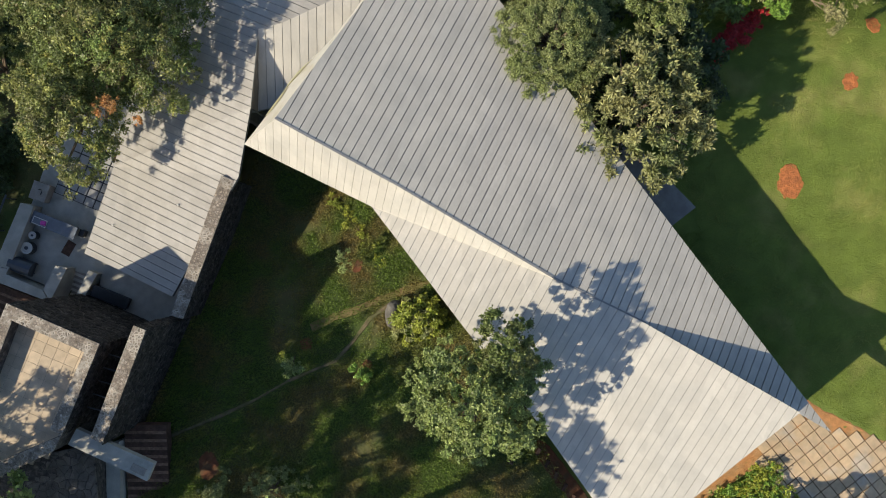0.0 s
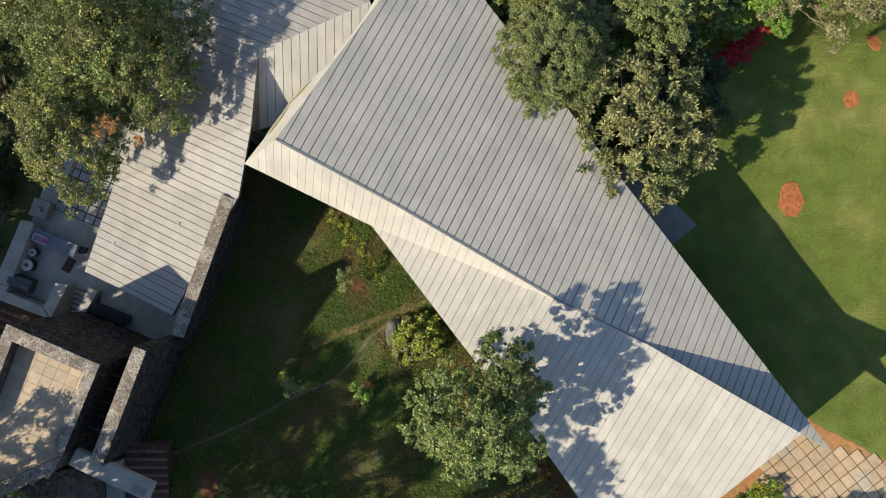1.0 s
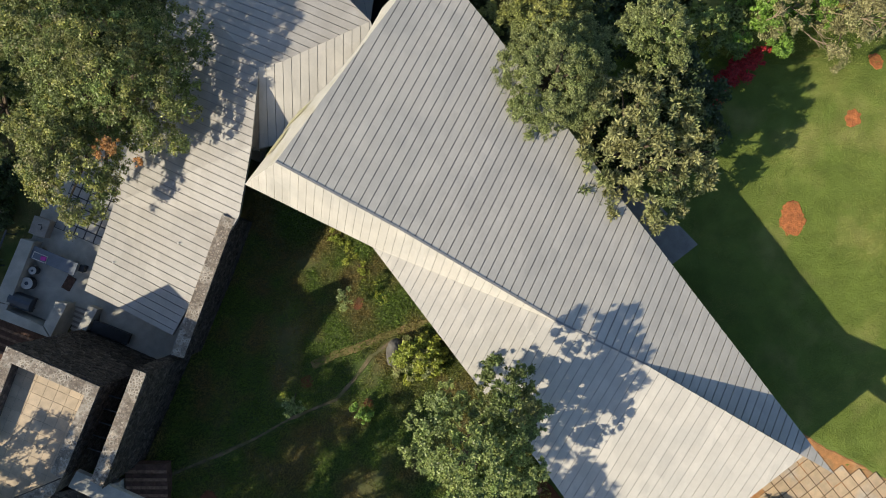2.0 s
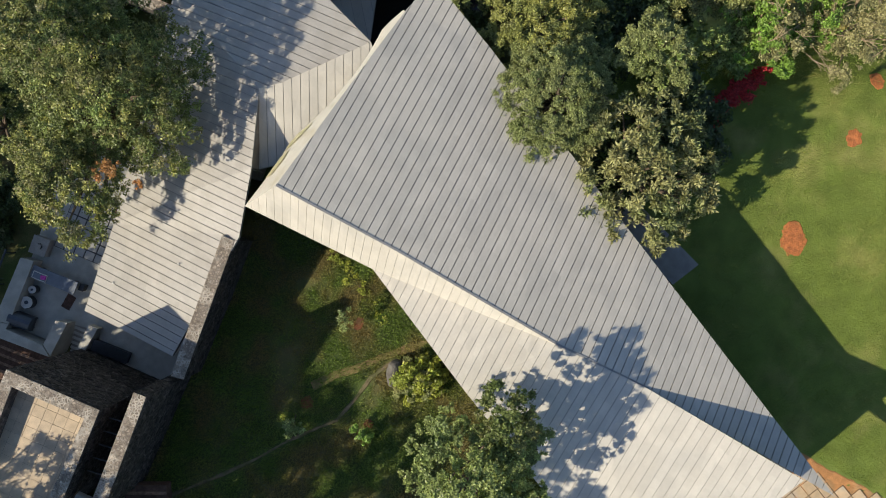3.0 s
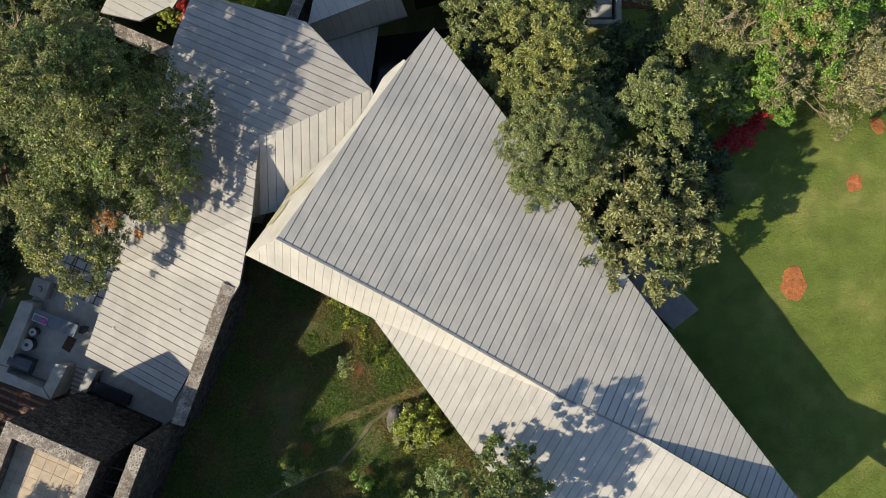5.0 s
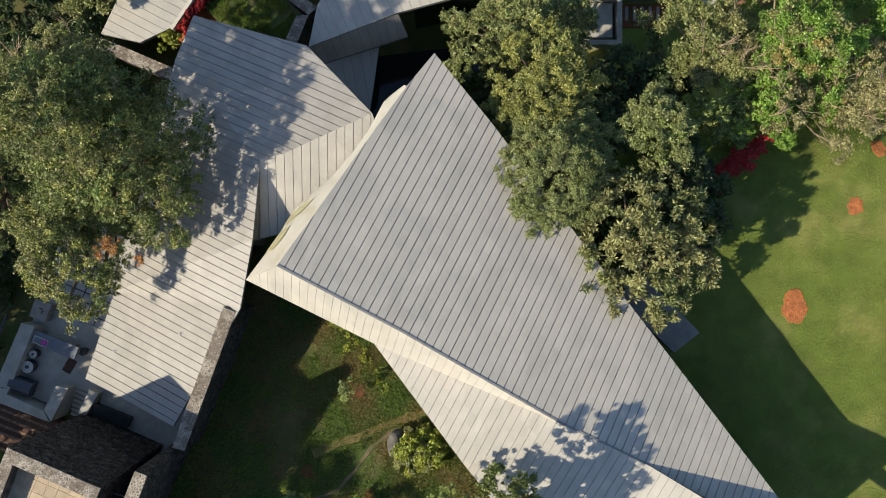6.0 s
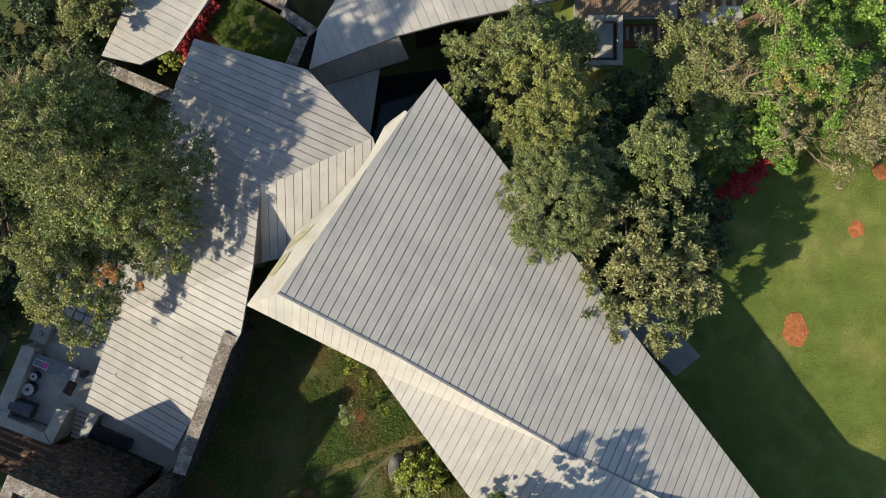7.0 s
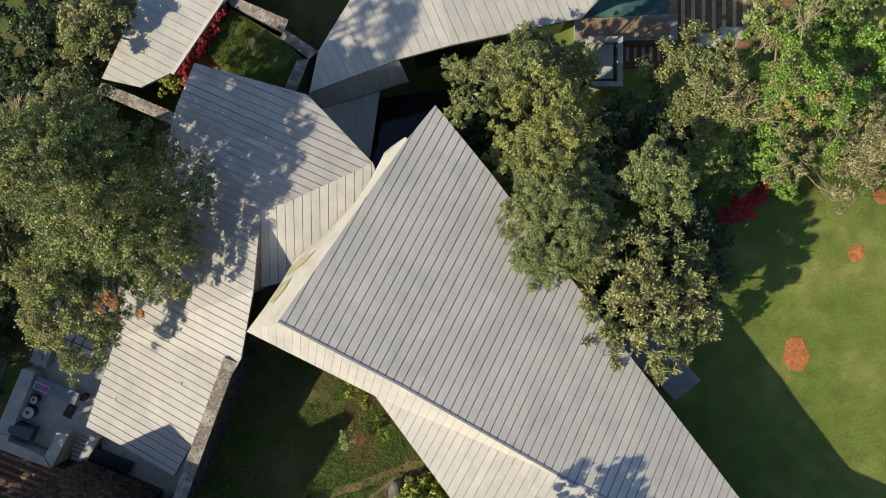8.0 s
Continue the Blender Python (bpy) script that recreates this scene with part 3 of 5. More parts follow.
stone_wall("parapet_west", "rubble stone parapet of the roof terrace", [P1, Q1, Q4, P4], [5.05] * 4, -3.4, 0.13, 9)

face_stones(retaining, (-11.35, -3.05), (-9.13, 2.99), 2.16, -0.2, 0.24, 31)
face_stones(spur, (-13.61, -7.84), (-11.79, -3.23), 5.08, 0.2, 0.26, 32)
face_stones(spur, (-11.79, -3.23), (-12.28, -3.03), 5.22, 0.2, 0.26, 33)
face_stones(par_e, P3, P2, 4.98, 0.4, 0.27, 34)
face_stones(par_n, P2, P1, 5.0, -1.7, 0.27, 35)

# garden court wall
stone_wall("court_wall_north", "mottled stone wall of the roof garden", [(-10.95, 20.5), (-10.6, 19.85), (-8.0, 18.55), (-7.75, 19.15)], [-2.15] * 4, -6, 0.13, 11)
stone_wall("court_wall_east", "mottled stone wall of the roof garden", [(-7.95, 18.72), (-8.2, 18.30), (-6.75, 17.25), (-6.30, 17.62)], [-2.25] * 4, -6, 0.13, 12)
stone_wall("court_wall_south", "mottled stone wall of the roof garden", [(-6.75, 17.25), (-7.35, 17.2), (-8.2, 15.3), (-7.55, 15.3)], [-2.25] * 4, -6, 0.13, 13)
stone_wall("path_wall", "brown weathered stone wall", [(-17.0, 16.14), (-17.2, 15.6), (-13.35, 13.95), (-13.1, 14.5)], [-2.3] * 4, -6, 0.13, 14)
part("court_soil", prism([(-13.4, 16.2, -2.9), (-8.1, 15.2, -2.9), (-7.3, 17.1, -2.9), (-10.7, 20.2, -2.9), (-11.2, 19.6, -2.9)], 2.5), SOIL)
tagged(bpy.data.objects["court_soil"], "bare brown soil under the roof garden", "soil", kind="structure")
part("court_lawn", prism([(-11.9, 17.6, -2.42), (-9.7, 15.4, -2.42), (-7.5, 15.4, -2.42), (-6.95, 17.2, -2.42), (-8.2, 18.35, -2.42), (-10.6, 19.75, -2.42)], 0.5), LAWN)
tagged(bpy.data.objects["court_lawn"], "small green lawn inside stone walls", "lawn", kind="structure")
tagged(part("pavilion_edge", prism([(-13.36, 16.42, -1.62), (-13.22, 16.33, -1.62), (-10.92, 19.74, -1.62), (-8.05, 24.0, -1.62), (-8.2, 24.1, -1.62), (-11.05, 19.84, -1.62)], 0.3), CREAM), "cream painted edge of the pavilion roof", "parapet", kind="structure")

# ---- trees and shrubs ----


def leaf_cloud(clumps, count, size, seed, slim=0.45, rosette=1, up=0.45, fill=0.25):
    """Leaves on the shells of many clumps, as small folded blades. clumps: (x, y, z, r)."""
    rng = np.random.default_rng(seed)
    cl = np.array(clumps, float)
    pick = rng.choice(len(cl), count, p=cl[:, 3] ** 2 / (cl[:, 3] ** 2).sum())
    d = rng.normal(size=(count, 3))
    d[:, 2] = np.abs(d[:, 2]) * 0.9 - 0.25 * rng.random(count)
    d /= np.linalg.norm(d, axis=1)[:, None]
    r = cl[pick, 3] * (0.38 + 0.48 * np.abs(rng.normal(size=count)))
    centre = cl[pick, :3] + d * r[:, None] * np.array([1, 1, 0.85])
    n = count * rosette
    centre, d = np.repeat(centre, rosette, 0), np.repeat(d, rosette, 0)
    way = rng.normal(size=(n, 3)) * np.array([1, 1, 0.55]) + d * 0.5 + np.array([0, 0, up - 0.45])
    way /= np.linalg.norm(way, axis=1)[:, None]
    if rosette > 1:
        spin = rng.normal(size=(n, 3))
        way = spin / np.linalg.norm(spin, axis=1)[:, None] + d * 0.55
        way /= np.linalg.norm(way, axis=1)[:, None]
    side = np.cross(way, rng.normal(size=(n, 3)) * 0.6 + d * 0.2 + np.array([0, 0, 1.0]))
    side /= np.linalg.norm(side, axis=1)[:, None] + 1e-9
    fold = np.cross(side, way)
    ln = size * rng.uniform(0.65, 1.3, n)[:, None]
    w = ln * slim
    base = centre + way * ln * (0.12 if rosette > 1 else -0.5)
    v = np.stack([base, base + way * ln * 0.5 + side * w * 0.5 + fold * w * 0.12, base + way * ln, base + way * ln * 0.5 - side * w * 0.5 + fold * w * 0.12], 1).reshape(-1, 3)
    me = bpy.data.meshes.new("leaves")
    me.vertices.add(4 * n)
    me.vertices.foreach_set("co", v.astype(np.float32).ravel())
    me.loops.add(4 * n)
    me.loops.foreach_set("vertex_index", np.arange(4 * n, dtype=np.int32))
    me.polygons.add(n)
    me.polygons.foreach_set("loop_start", np.arange(0, 4 * n, 4, dtype=np.int32))
    me.update(calc_edges=True)
    return me


def dome(x, y, top, r, depth, n, seed, cr=0.3, squash=1.0, apart=0.62, lobes=1.0):
    """Clumps over an uneven dome, the crown of a tree."""
    rnd = random.Random(seed)
    out, tries = [], 0
    while len(out) < n and tries < 4000:
        tries += 1
        a, q = rnd.uniform(0, 2 * math.pi), math.sqrt(rnd.random())
        lim = r * (0.86 + 0.14 * (1 - lobes) + lobes * (0.2 * math.sin(2 * a + seed) + 0.14 * math.sin(5 * a + 2 * seed)))
        px, py = x + lim * q * math.cos(a), y + lim * q * math.sin(a) * squash
        pz = top - depth * q ** 2 - rnd.random() * depth * 0.35
        c = r * cr * rnd.uniform(0.7, 1.3)
        if all((px - o[0]) ** 2 + (py - o[1]) ** 2 + (pz - o[2]) ** 2 > (apart * max(c, o[3])) ** 2 for o in out):
            out.append((px, py, pz - c * 0.8, c))
    return out


def twigs(clumps, k, seed, size=0.43):
    """Splits each clump into smaller ones over its upper side, so that the crown is ragged."""
    rng = random.Random(seed)
    out = []
    for x, y, z, r in clumps:
        for i in range(k):
            a, h = rng.uniform(0, 2 * math.pi), rng.uniform(-0.2, 1.0)
            q = r * math.sqrt(max(0.0, 1 - h * h)) * rng.uniform(0.75, 1.2)
            out.append((x + q * math.cos(a), y + q * math.sin(a), z + r * 0.8 * h, r * size * rng.uniform(0.35, 1.3)))
    return out


def tree(name, label, category, x, y, clumps, material, count, size, seed, slim=0.45, rosette=1, trunk=0.16, bark=BARK, group="", base=None, limbs=10, extra=None, bare=0):
    """A tree or shrub: tapered trunk, limbs that reach into the crown, and a crown of single leaves."""
    z0 = ground_z(x, y) if base is None else base
    root = thing(name, label, category, group)
    root.location = (x, y, z0)
    rnd = random.Random(seed)
    mid = Vector((sum(c[0] for c in clumps) / len(clumps), sum(c[1] for c in clumps) / len(clumps), min(c[2] for c in clumps)))
    foot = Vector((x, y, z0 - 0.15))
    fork = foot.lerp(Vector((mid.x, mid.y, max(mid.z, z0 + 0.4))), 0.75)
    pieces = [tube([foot, foot.lerp(fork, 0.5) + Vector((rnd.uniform(-0.1, 0.1), rnd.uniform(-0.1, 0.1), 0)) * trunk * 5, fork], [trunk * 1.35, trunk, trunk * 0.8])]
    shift = Matrix.Translation((-x, -y, -z0))
    body = part("trunk", ([shift @ Vector(p) for p in pieces[0][0]], pieces[0][1]), bark, root)
    for c in rnd.sample(clumps, min(limbs, len(clumps))):
        tip = Vector(c[:3]) + Vector((0, 0, c[3] * 0.3))
        bend = fork.lerp(tip, 0.5) + Vector((rnd.uniform(-0.3, 0.3), rnd.uniform(-0.3, 0.3), -0.15)) * c[3]
        t = tube([fork, bend, tip], [trunk * 0.55, trunk * 0.35, trunk * 0.12], 6)
        part("limb", ([shift @ Vector(p) for p in t[0]], t[1]), bark, root)
    for k in range(bare):
        c = rnd.choice(clumps)
        s = Vector(c[:3])
        d = Vector((rnd.uniform(-1, 1), rnd.uniform(-1, 1), 0.5)).normalized() * rnd.uniform(1.2, 2.6)
        side = d.cross(Vector((0, 0, 1))).normalized()
        tw = [tube([s, s + d * 0.5 + side * 0.1 + Vector((0, 0, c[3])), s + d + Vector((0, 0, c[3] * 1.1))], [0.024, 0.017, 0.006], 5)]
        for q in (-1, 1, -0.8, 0.7, -0.5):
            m = s + d * rnd.uniform(0.35, 0.75) + side * 0.06 + Vector((0, 0, c[3] * 1.05))
            e = m + d * rnd.uniform(0.12, 0.3) + side * rnd.uniform(0.25, 0.6) * q + Vector((0, 0, 0.12))
            tw.append(tube([m, m.lerp(e, 0.5) + d * 0.05, e], [0.012, 0.009, 0.004], 5))
        tv, tf = join(*tw)
        part("bare_branch", ([shift @ Vector(p) for p in tv], tf), PALE_BARK, root, "bare pale branch")
    me = leaf_cloud(twigs(clumps, 6, seed) if rosette == 1 else twigs(clumps, 3, seed, 0.4), count, size, seed, slim, rosette)
    me.transform(shift)
    me.materials.append(material)
    part("crown", me, material, root)
    for lab, m2, sub, n2, s2 in (extra or []):
        me = leaf_cloud(twigs(sub, 6, seed + 1), n2, s2, seed + 77, slim, rosette)
        me.transform(shift)
        me.materials.append(m2)
        part("crown", me, m2, root, lab)
    return root


# the large tree over the terrace
cl = dome(-14.5, 9.8, 7.3, 4.3, 3.6, 120, 3, 0.115, 0.92, 1.5)
cl += dome(-15.1, 11.9, 7.2, 2.3, 1.8, 80, 26, 0.16, 1.0, 0.8)
# cl3 is an added crown outside the view that shades the north roof
cl3 = dome(-20.0, 11.2, 12.6, 2.8, 2.0, 70, 5, 0.13, 1.0, 0.8)
cl2 = dome(-16.0, 5.6, 5.2, 2.7, 1.9, 80, 4, 0.13, 1.0, 0.85)
cl5 = dome(-12.0, 8.7, 4.0, 1.9, 1.4, 50, 18, 0.16, 1.2, 0.8)
cl6 = dome(-16.6, 12.5, 5.0, 2.7, 1.7, 80, 19, 0.12, 1.0, 0.8, 0.6)
cl4 = dome(-19.8, 8.2, 4.4, 2.9, 1.9, 70, 16, 0.12, 1.0, 0.8)
tree("tree", "large olive-green tree with dense small leaves over the low roof", "tree", -15.9, 8.0, cl + cl2 + cl5, LEAF_DEEP, 84000, 0.105, 11, 0.5, trunk=0.28, limbs=22,
     extra=[("yellowing leaves", LEAF_YELLOW, cl2 + cl[::4], 22000, 0.115), ("shaded inner leaves", LEAF_DEEP, dome(-14.4, 9.5, 5.6, 4.2, 2.6, 110, 25, 0.12, 1.0, 0.8), 20000, 0.12), ("dull brown-olive leaves", LEAF_DUSTY, cl2[::2] + cl[2::6], 9000, 0.11), ("green leaves", LEAF_GREEN, cl[1::5], 9000, 0.12), ("dry orange leaves", LEAF_ORANGE, [(-13.75, 5.75, 4.7, 0.34), (-13.3, 5.85, 4.75, 0.3), (-12.5, 5.2, 4.2, 0.2)], 1700, 0.09)])
# added shade caster, kept out of view up the sun's ray
tree("tree", "unseen tall tree added to shade the north roof", "tree", -24.0, 10.4, cl3, LEAF_DEEP, 12000, 0.125, 10, 0.55, trunk=0.2, limbs=8)
tree("tree", "pale olive tree with grey twigs beside the low roof", "tree", -16.9, 12.9, cl6, LEAF_OLIVE, 34000, 0.09, 20, 0.5, trunk=0.18, limbs=10, bark=PALE_BARK, bare=9)
tree("tree", "olive-green tree west of the terrace tree", "tree", -20.4, 8.0, cl4, LEAF_DEEP, 25000, 0.09, 17, 0.55, trunk=0.18, limbs=8)
tree("tree", "dark green tree behind the terrace tree", "tree", -19.5, 15.5, dome(-19.6, 15.0, -1.2, 3.2, 1.4, 40, 6, 0.2), LEAF_SHADED, 20400, 0.176, 12, trunk=0.2)
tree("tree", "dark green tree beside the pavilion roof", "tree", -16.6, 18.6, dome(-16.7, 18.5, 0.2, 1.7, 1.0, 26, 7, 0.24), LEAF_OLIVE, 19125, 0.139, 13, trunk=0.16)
tree("tree", "dark shaded shrub by the path wall", "shrub", -16.4, 12.6, dome(-16.4, 12.6, -1.9, 1.8, 0.9, 24, 8, 0.22), LEAF_SHADED, 15300, 0.160, 14, trunk=0.1)
tree("tree", "dark green tree at the terrace's edge", "tree", -22.6, 4.6, dome(-22.4, 4.6, -0.2, 2.6, 1.5, 26, 9, 0.22), LEAF_SHADED, 13600, 0.160, 15, trunk=0.16)
# garden tree
tree("tree", "round green garden tree beside the south roof", "tree", 1.3, -6.0, dome(1.15, -5.75, 9.4, 2.6, 3.4, 70, 21, 0.13, 1.0, 1.3) + dome(2.7, -5.55, 7.2, 1.5, 1.2, 18, 24, 0.24, 1.0, 1.1), LEAF_SPRING, 56000, 0.108, 22, 0.55, trunk=0.2, limbs=14,
     # A darker leaf colour paints shade on the lobe away from the sun.
     extra=[("leaves darkened for shade on the north-east lobe", LEAF_DEEP, dome(2.35, -3.85, 8.3, 1.4, 1.3, 34, 23, 0.2, 1.0, 0.9), 14000, 0.108), ("yellow-green young leaves", LEAF_GREEN, dome(1.0, -6.2, 9.2, 2.35, 3.1, 30, 22, 0.11, 1.0, 1.8), 7000, 0.12)])
# trees along the lawn side
tree("tree", "feathery grey-green tree overhanging the main roof", "tree", 6.2, 9.6, dome(4.45, 9.0, 5.6, 2.75, 1.9, 140, 31, 0.125, 1.05, 0.7, 0.4), LEAF_GREY, 95000, 0.096, 31, 0.35, trunk=0.2, limbs=16)
tree("tree", "yellow-green tree at the roof's north corner", "tree", 4.8, 13.2, dome(4.1, 12.7, 4.9, 2.4, 1.8, 100, 32, 0.13, 1.2, 0.7, 0.5), LEAF_YELLOW, 42500, 0.118, 32, 0.4, trunk=0.18, limbs=12,
     extra=[("olive leaves", LEAF_OLIVE, dome(4.6, 12.2, 4.7, 2.0, 1.6, 16, 33, 0.2), 6250, 0.148)])
tree("tree", "pale grey-green bushy tree", "tree", 8.9, 11.0, dome(8.9, 10.75, 5.4, 1.6, 1.5, 26, 34, 0.24), LEAF_GREY, 29750, 0.125, 34, 0.4, trunk=0.14,
     extra=[("green leaves", LEAF_GREEN, dome(8.9, 10.7, 5.2, 1.5, 1.4, 12, 35, 0.24), 3125, 0.157)])
tree("tree", "broad-leaved tree with rosettes of large leaves", "tree", 8.6, 5.9, dome(8.2, 6.1, 5.7, 3.9, 2.3, 110, 36, 0.095, 0.9, 1.5, 0.6), LEAF_BROAD, 3000, 0.205, 36, 0.32, rosette=9, trunk=0.2, limbs=22)
tree("tree", "grey-green tree in front of the north roof", "tree", 2.6, 15.6, dome(3.1, 15.8, 2.6, 3.5, 2.2, 90, 38, 0.105, 0.68, 1.0), LEAF_GREY, 34000, 0.12, 38, 0.45, trunk=0.18, limbs=18, bark=PALE_BARK,
     extra=[("olive leaves", LEAF_OLIVE, dome(2.9, 15.8, 2.5, 2.8, 1.8, 24, 39, 0.14, 0.7), 9000, 0.165)])
tree("tree", "pale olive tree beside the pool deck", "tree", 5.4, 16.3, dome(5.2, 16.3, 1.6, 1.65, 1.4, 40, 40, 0.16), LEAF_OLIVE, 18750, 0.131, 40, 0.45, trunk=0.14, bark=PALE_BARK)
tree("tree", "grey-green tree with bare pale branches", "tree", 12.0, 14.9, dome(11.7, 14.9, 3.4, 2.6, 1.8, 40, 41, 0.2), LEAF_OLIVE, 29750, 0.132, 41, 0.45, trunk=0.16, bark=PALE_BARK, bare=10, limbs=14)
cl = dome(15.4, 14.6, 4.8, 3.2, 2.6, 64, 42, 0.17)
tree("tree", "bright green tree with yellowing twigs beside the lawn", "tree", 15.4, 14.6, cl, LEAF_BRIGHT, 44000, 0.105, 42, 0.55, trunk=0.2, bark=PALE_BARK, bare=16, limbs=16,
     extra=[("dry yellow leaves", LEAF_BROWN, [(x, y - 0.2, z + 0.4, r * 0.6) for x, y, z, r in cl[::4] if y < 15.6], 7000, 0.115), ("olive leaves", LEAF_OLIVE, cl[1::3], 7000, 0.14)])
tree("tree", "fresh green tree reaching over the lawn's edge", "tree", 14.1, 12.0, dome(13.9, 12.2, 3.6, 1.8, 1.4, 30, 48, 0.2), LEAF_BRIGHT, 14000, 0.14, 48, 0.5, trunk=0.14, bark=PALE_BARK, bare=10,
     extra=[("dusty olive leaves", LEAF_DUSTY, dome(14.6, 11.9, 3.7, 1.5, 1.2, 14, 49, 0.2), 5000, 0.14)])
tree("tree", "grey-brown thin-leaved tree beside the lawn", "tree", 18.4, 12.6, dome(18.2, 12.6, 4.4, 2.5, 2.0, 44, 43, 0.2), LEAF_DUSTY, 26000, 0.125, 43, 0.4, trunk=0.16, bark=PALE_BARK, bare=8)
tree("tree", "green tree at the lawn's far corner", "tree", 20.6, 16.8, dome(20.4, 16.6, 4.6, 2.8, 2.0, 40, 44, 0.2), LEAF_BRIGHT, 25500, 0.167, 44, 0.6, trunk=0.2)
tree("tree", "tall green tree behind the bright tree", "tree", 16.4, 19.8, dome(16.4, 19.6, 4.0, 2.9, 2.0, 40, 45, 0.2), LEAF_GREEN, 25500, 0.167, 45, 0.6, trunk=0.2)
tree("tree", "tall tree standing by the lawn's far side", "tree", 22.0, 1.0, dome(22.0, 1.0, 5.0, 2.0, 1.8, 30, 46, 0.24), LEAF_GREEN, 17000, 0.167, 46, 0.6, trunk=0.2)
for k, (sx, sy, st, sr, sm) in enumerate([(9.6, 13.6, 1.6, 1.8, LEAF_SHADED), (7.6, 13.4, 1.8, 1.5, LEAF_SHADED), (12.4, 11.9, 2.2, 1.5, LEAF_GREEN), (6.6, 11.0, 3.4, 1.6, LEAF_SHADED), (10.6, 9.0, 2.4, 1.5, LEAF_SHADED),
                                          # Last four: unseen leaf fill inside the broad-leaved crown, added to close
                                          # its shadow.
                                          (14.0, 12.2, 2.2, 1.4, LEAF_BRIGHT), (0.9, 13.9, -2.2, 1.6, LEAF_SHADED), (9.0, 6.4, 3.5, 2.6, LEAF_SHADED), (7.6, 6.6, 3.6, 2.2, LEAF_SHADED), (10.4, 7.2, 3.2, 2.0, LEAF_SHADED), (10.2, 8.3, 4.0, 1.7, LEAF_SHADED)]):
    tree("shrub", "shrub under or inside tree crowns, leaves darkened for shade" if sm is LEAF_SHADED else "green leafy shrub under the trees", "shrub", sx, sy, dome(sx, sy, st, sr, 1.0, 18, 50 + k, 0.3), sm, 5000, 0.2, 50 + k, trunk=0.07, group="understorey shrubs", limbs=5)
# hedge of crimson flowers, flower bed of the court
tree("flower_hedge", "crimson flowering hedge along the lawn", "hedge", 12.7, 9.5, [(11.6 + 0.165 * k + 0.1 * math.sin(4.1 * k), 8.45 + 0.13 * k + 0.14 * math.sin(2.7 * k), 0.62 + 0.12 * math.sin(1.9 * k), 0.37) for k in range(18)], LEAF_CRIMSON, 17000, 0.085, 61, 0.8, trunk=0.04, limbs=5)
tree("flower_shrub", "bright red flowering shrubs beside the pavilion roof", "shrub", -12.0, 17.8, [(-12.95 + 0.16 * k + 0.1 * math.sin(3.7 * k), 16.45 + 0.245 * k, -1.85 + 0.12 * math.sin(2.3 * k), 0.17) for k in range(14)], LEAF_RED, 5000, 0.085, 62, 0.8, trunk=0.04, limbs=6, base=-2.9,
     extra=[("dark red leaves", LEAF_CRIMSON, [(-12.8 + 0.21 * k, 16.35 + 0.34 * k, -2.1, 0.2) for k in range(8)], 2200, 0.085)])
tree("shrub", "lime-yellow shrub beside the pavilion roof", "shrub", -13.55, 15.95, dome(-13.55, 15.95, -1.5, 0.5, 0.5, 10, 63, 0.4), LEAF_LIME, 2550, 0.120, 63, trunk=0.03, limbs=4, base=-4.0)
# shrubs of the garden
tree("shrub", "yellow-green bushy garden shrub beside a boulder", "shrub", -1.1, -3.1, dome(-1.15, -3.25, 3.0, 1.05, 1.0, 24, 64, 0.27, 1.25), LEAF_LIME, 11050, 0.128, 64, 0.5, trunk=0.06, limbs=8,
     extra=[("olive leaves", LEAF_OLIVE, dome(-1.1, -3.4, 2.8, 0.95, 0.9, 12, 65, 0.27, 1.25), 3125, 0.139)])
tree("sapling", "thin grey-green sapling in red soil", "sapling", -4.45, -0.45, [(-4.6, -0.3, 1.6, 0.25), (-4.4, -0.7, 1.3, 0.25), (-4.55, -0.9, 1.0, 0.2), (-4.35, -0.2, 1.2, 0.2)], LEAF_SPRING, 420, 0.13, 66, trunk=0.02, limbs=4)
tree("sapling", "small bright green sapling", "sapling", -3.6, -5.4, dome(-3.6, -5.45, 2.5, 0.42, 0.4, 8, 67, 0.4), LEAF_BRIGHT, 1100, 0.14, 67, 0.6, trunk=0.02, limbs=4)
tree("sapling", "grey-green sapling with a yellow top", "sapling", -6.7, -4.75, [(-6.7, -4.9, 2.4, 0.3), (-6.5, -5.1, 2.1, 0.3), (-6.9, -5.2, 1.9, 0.3), (-6.6, -5.5, 1.8, 0.25)], LEAF_SPRING, 900, 0.13, 68, trunk=0.02, limbs=4,
     extra=[("yellow shoot", LEAF_LIME, [(-6.75, -4.45, 3.2, 0.13)], 60, 0.12)])
tree("shrub", "wiry pale shrub at the garden's edge", "shrub", -7.4, -10.4, dome(-7.2, -10.4, 4.0, 1.5, 1.2, 26, 69, 0.2, 0.7), LEAF_GREY, 7650, 0.084, 69, 0.4, trunk=0.05, limbs=16)
tree("shrub", "wiry pale shrub at the garden's edge", "shrub", -10.0, -10.3, dome(-9.9, -10.2, 3.6, 0.8, 0.8, 14, 70, 0.25), LEAF_GREY, 2762, 0.084, 70, 0.4, trunk=0.04, limbs=10)
tree("shrub", "low dark shrub under the roof's edge", "shrub", 3.0, -9.4, dome(3.0, -9.4, 2.2, 1.3, 0.8, 16, 71, 0.3), LEAF_SHADED, 5950, 0.128, 71, trunk=0.05, limbs=5)
HEDGE = []
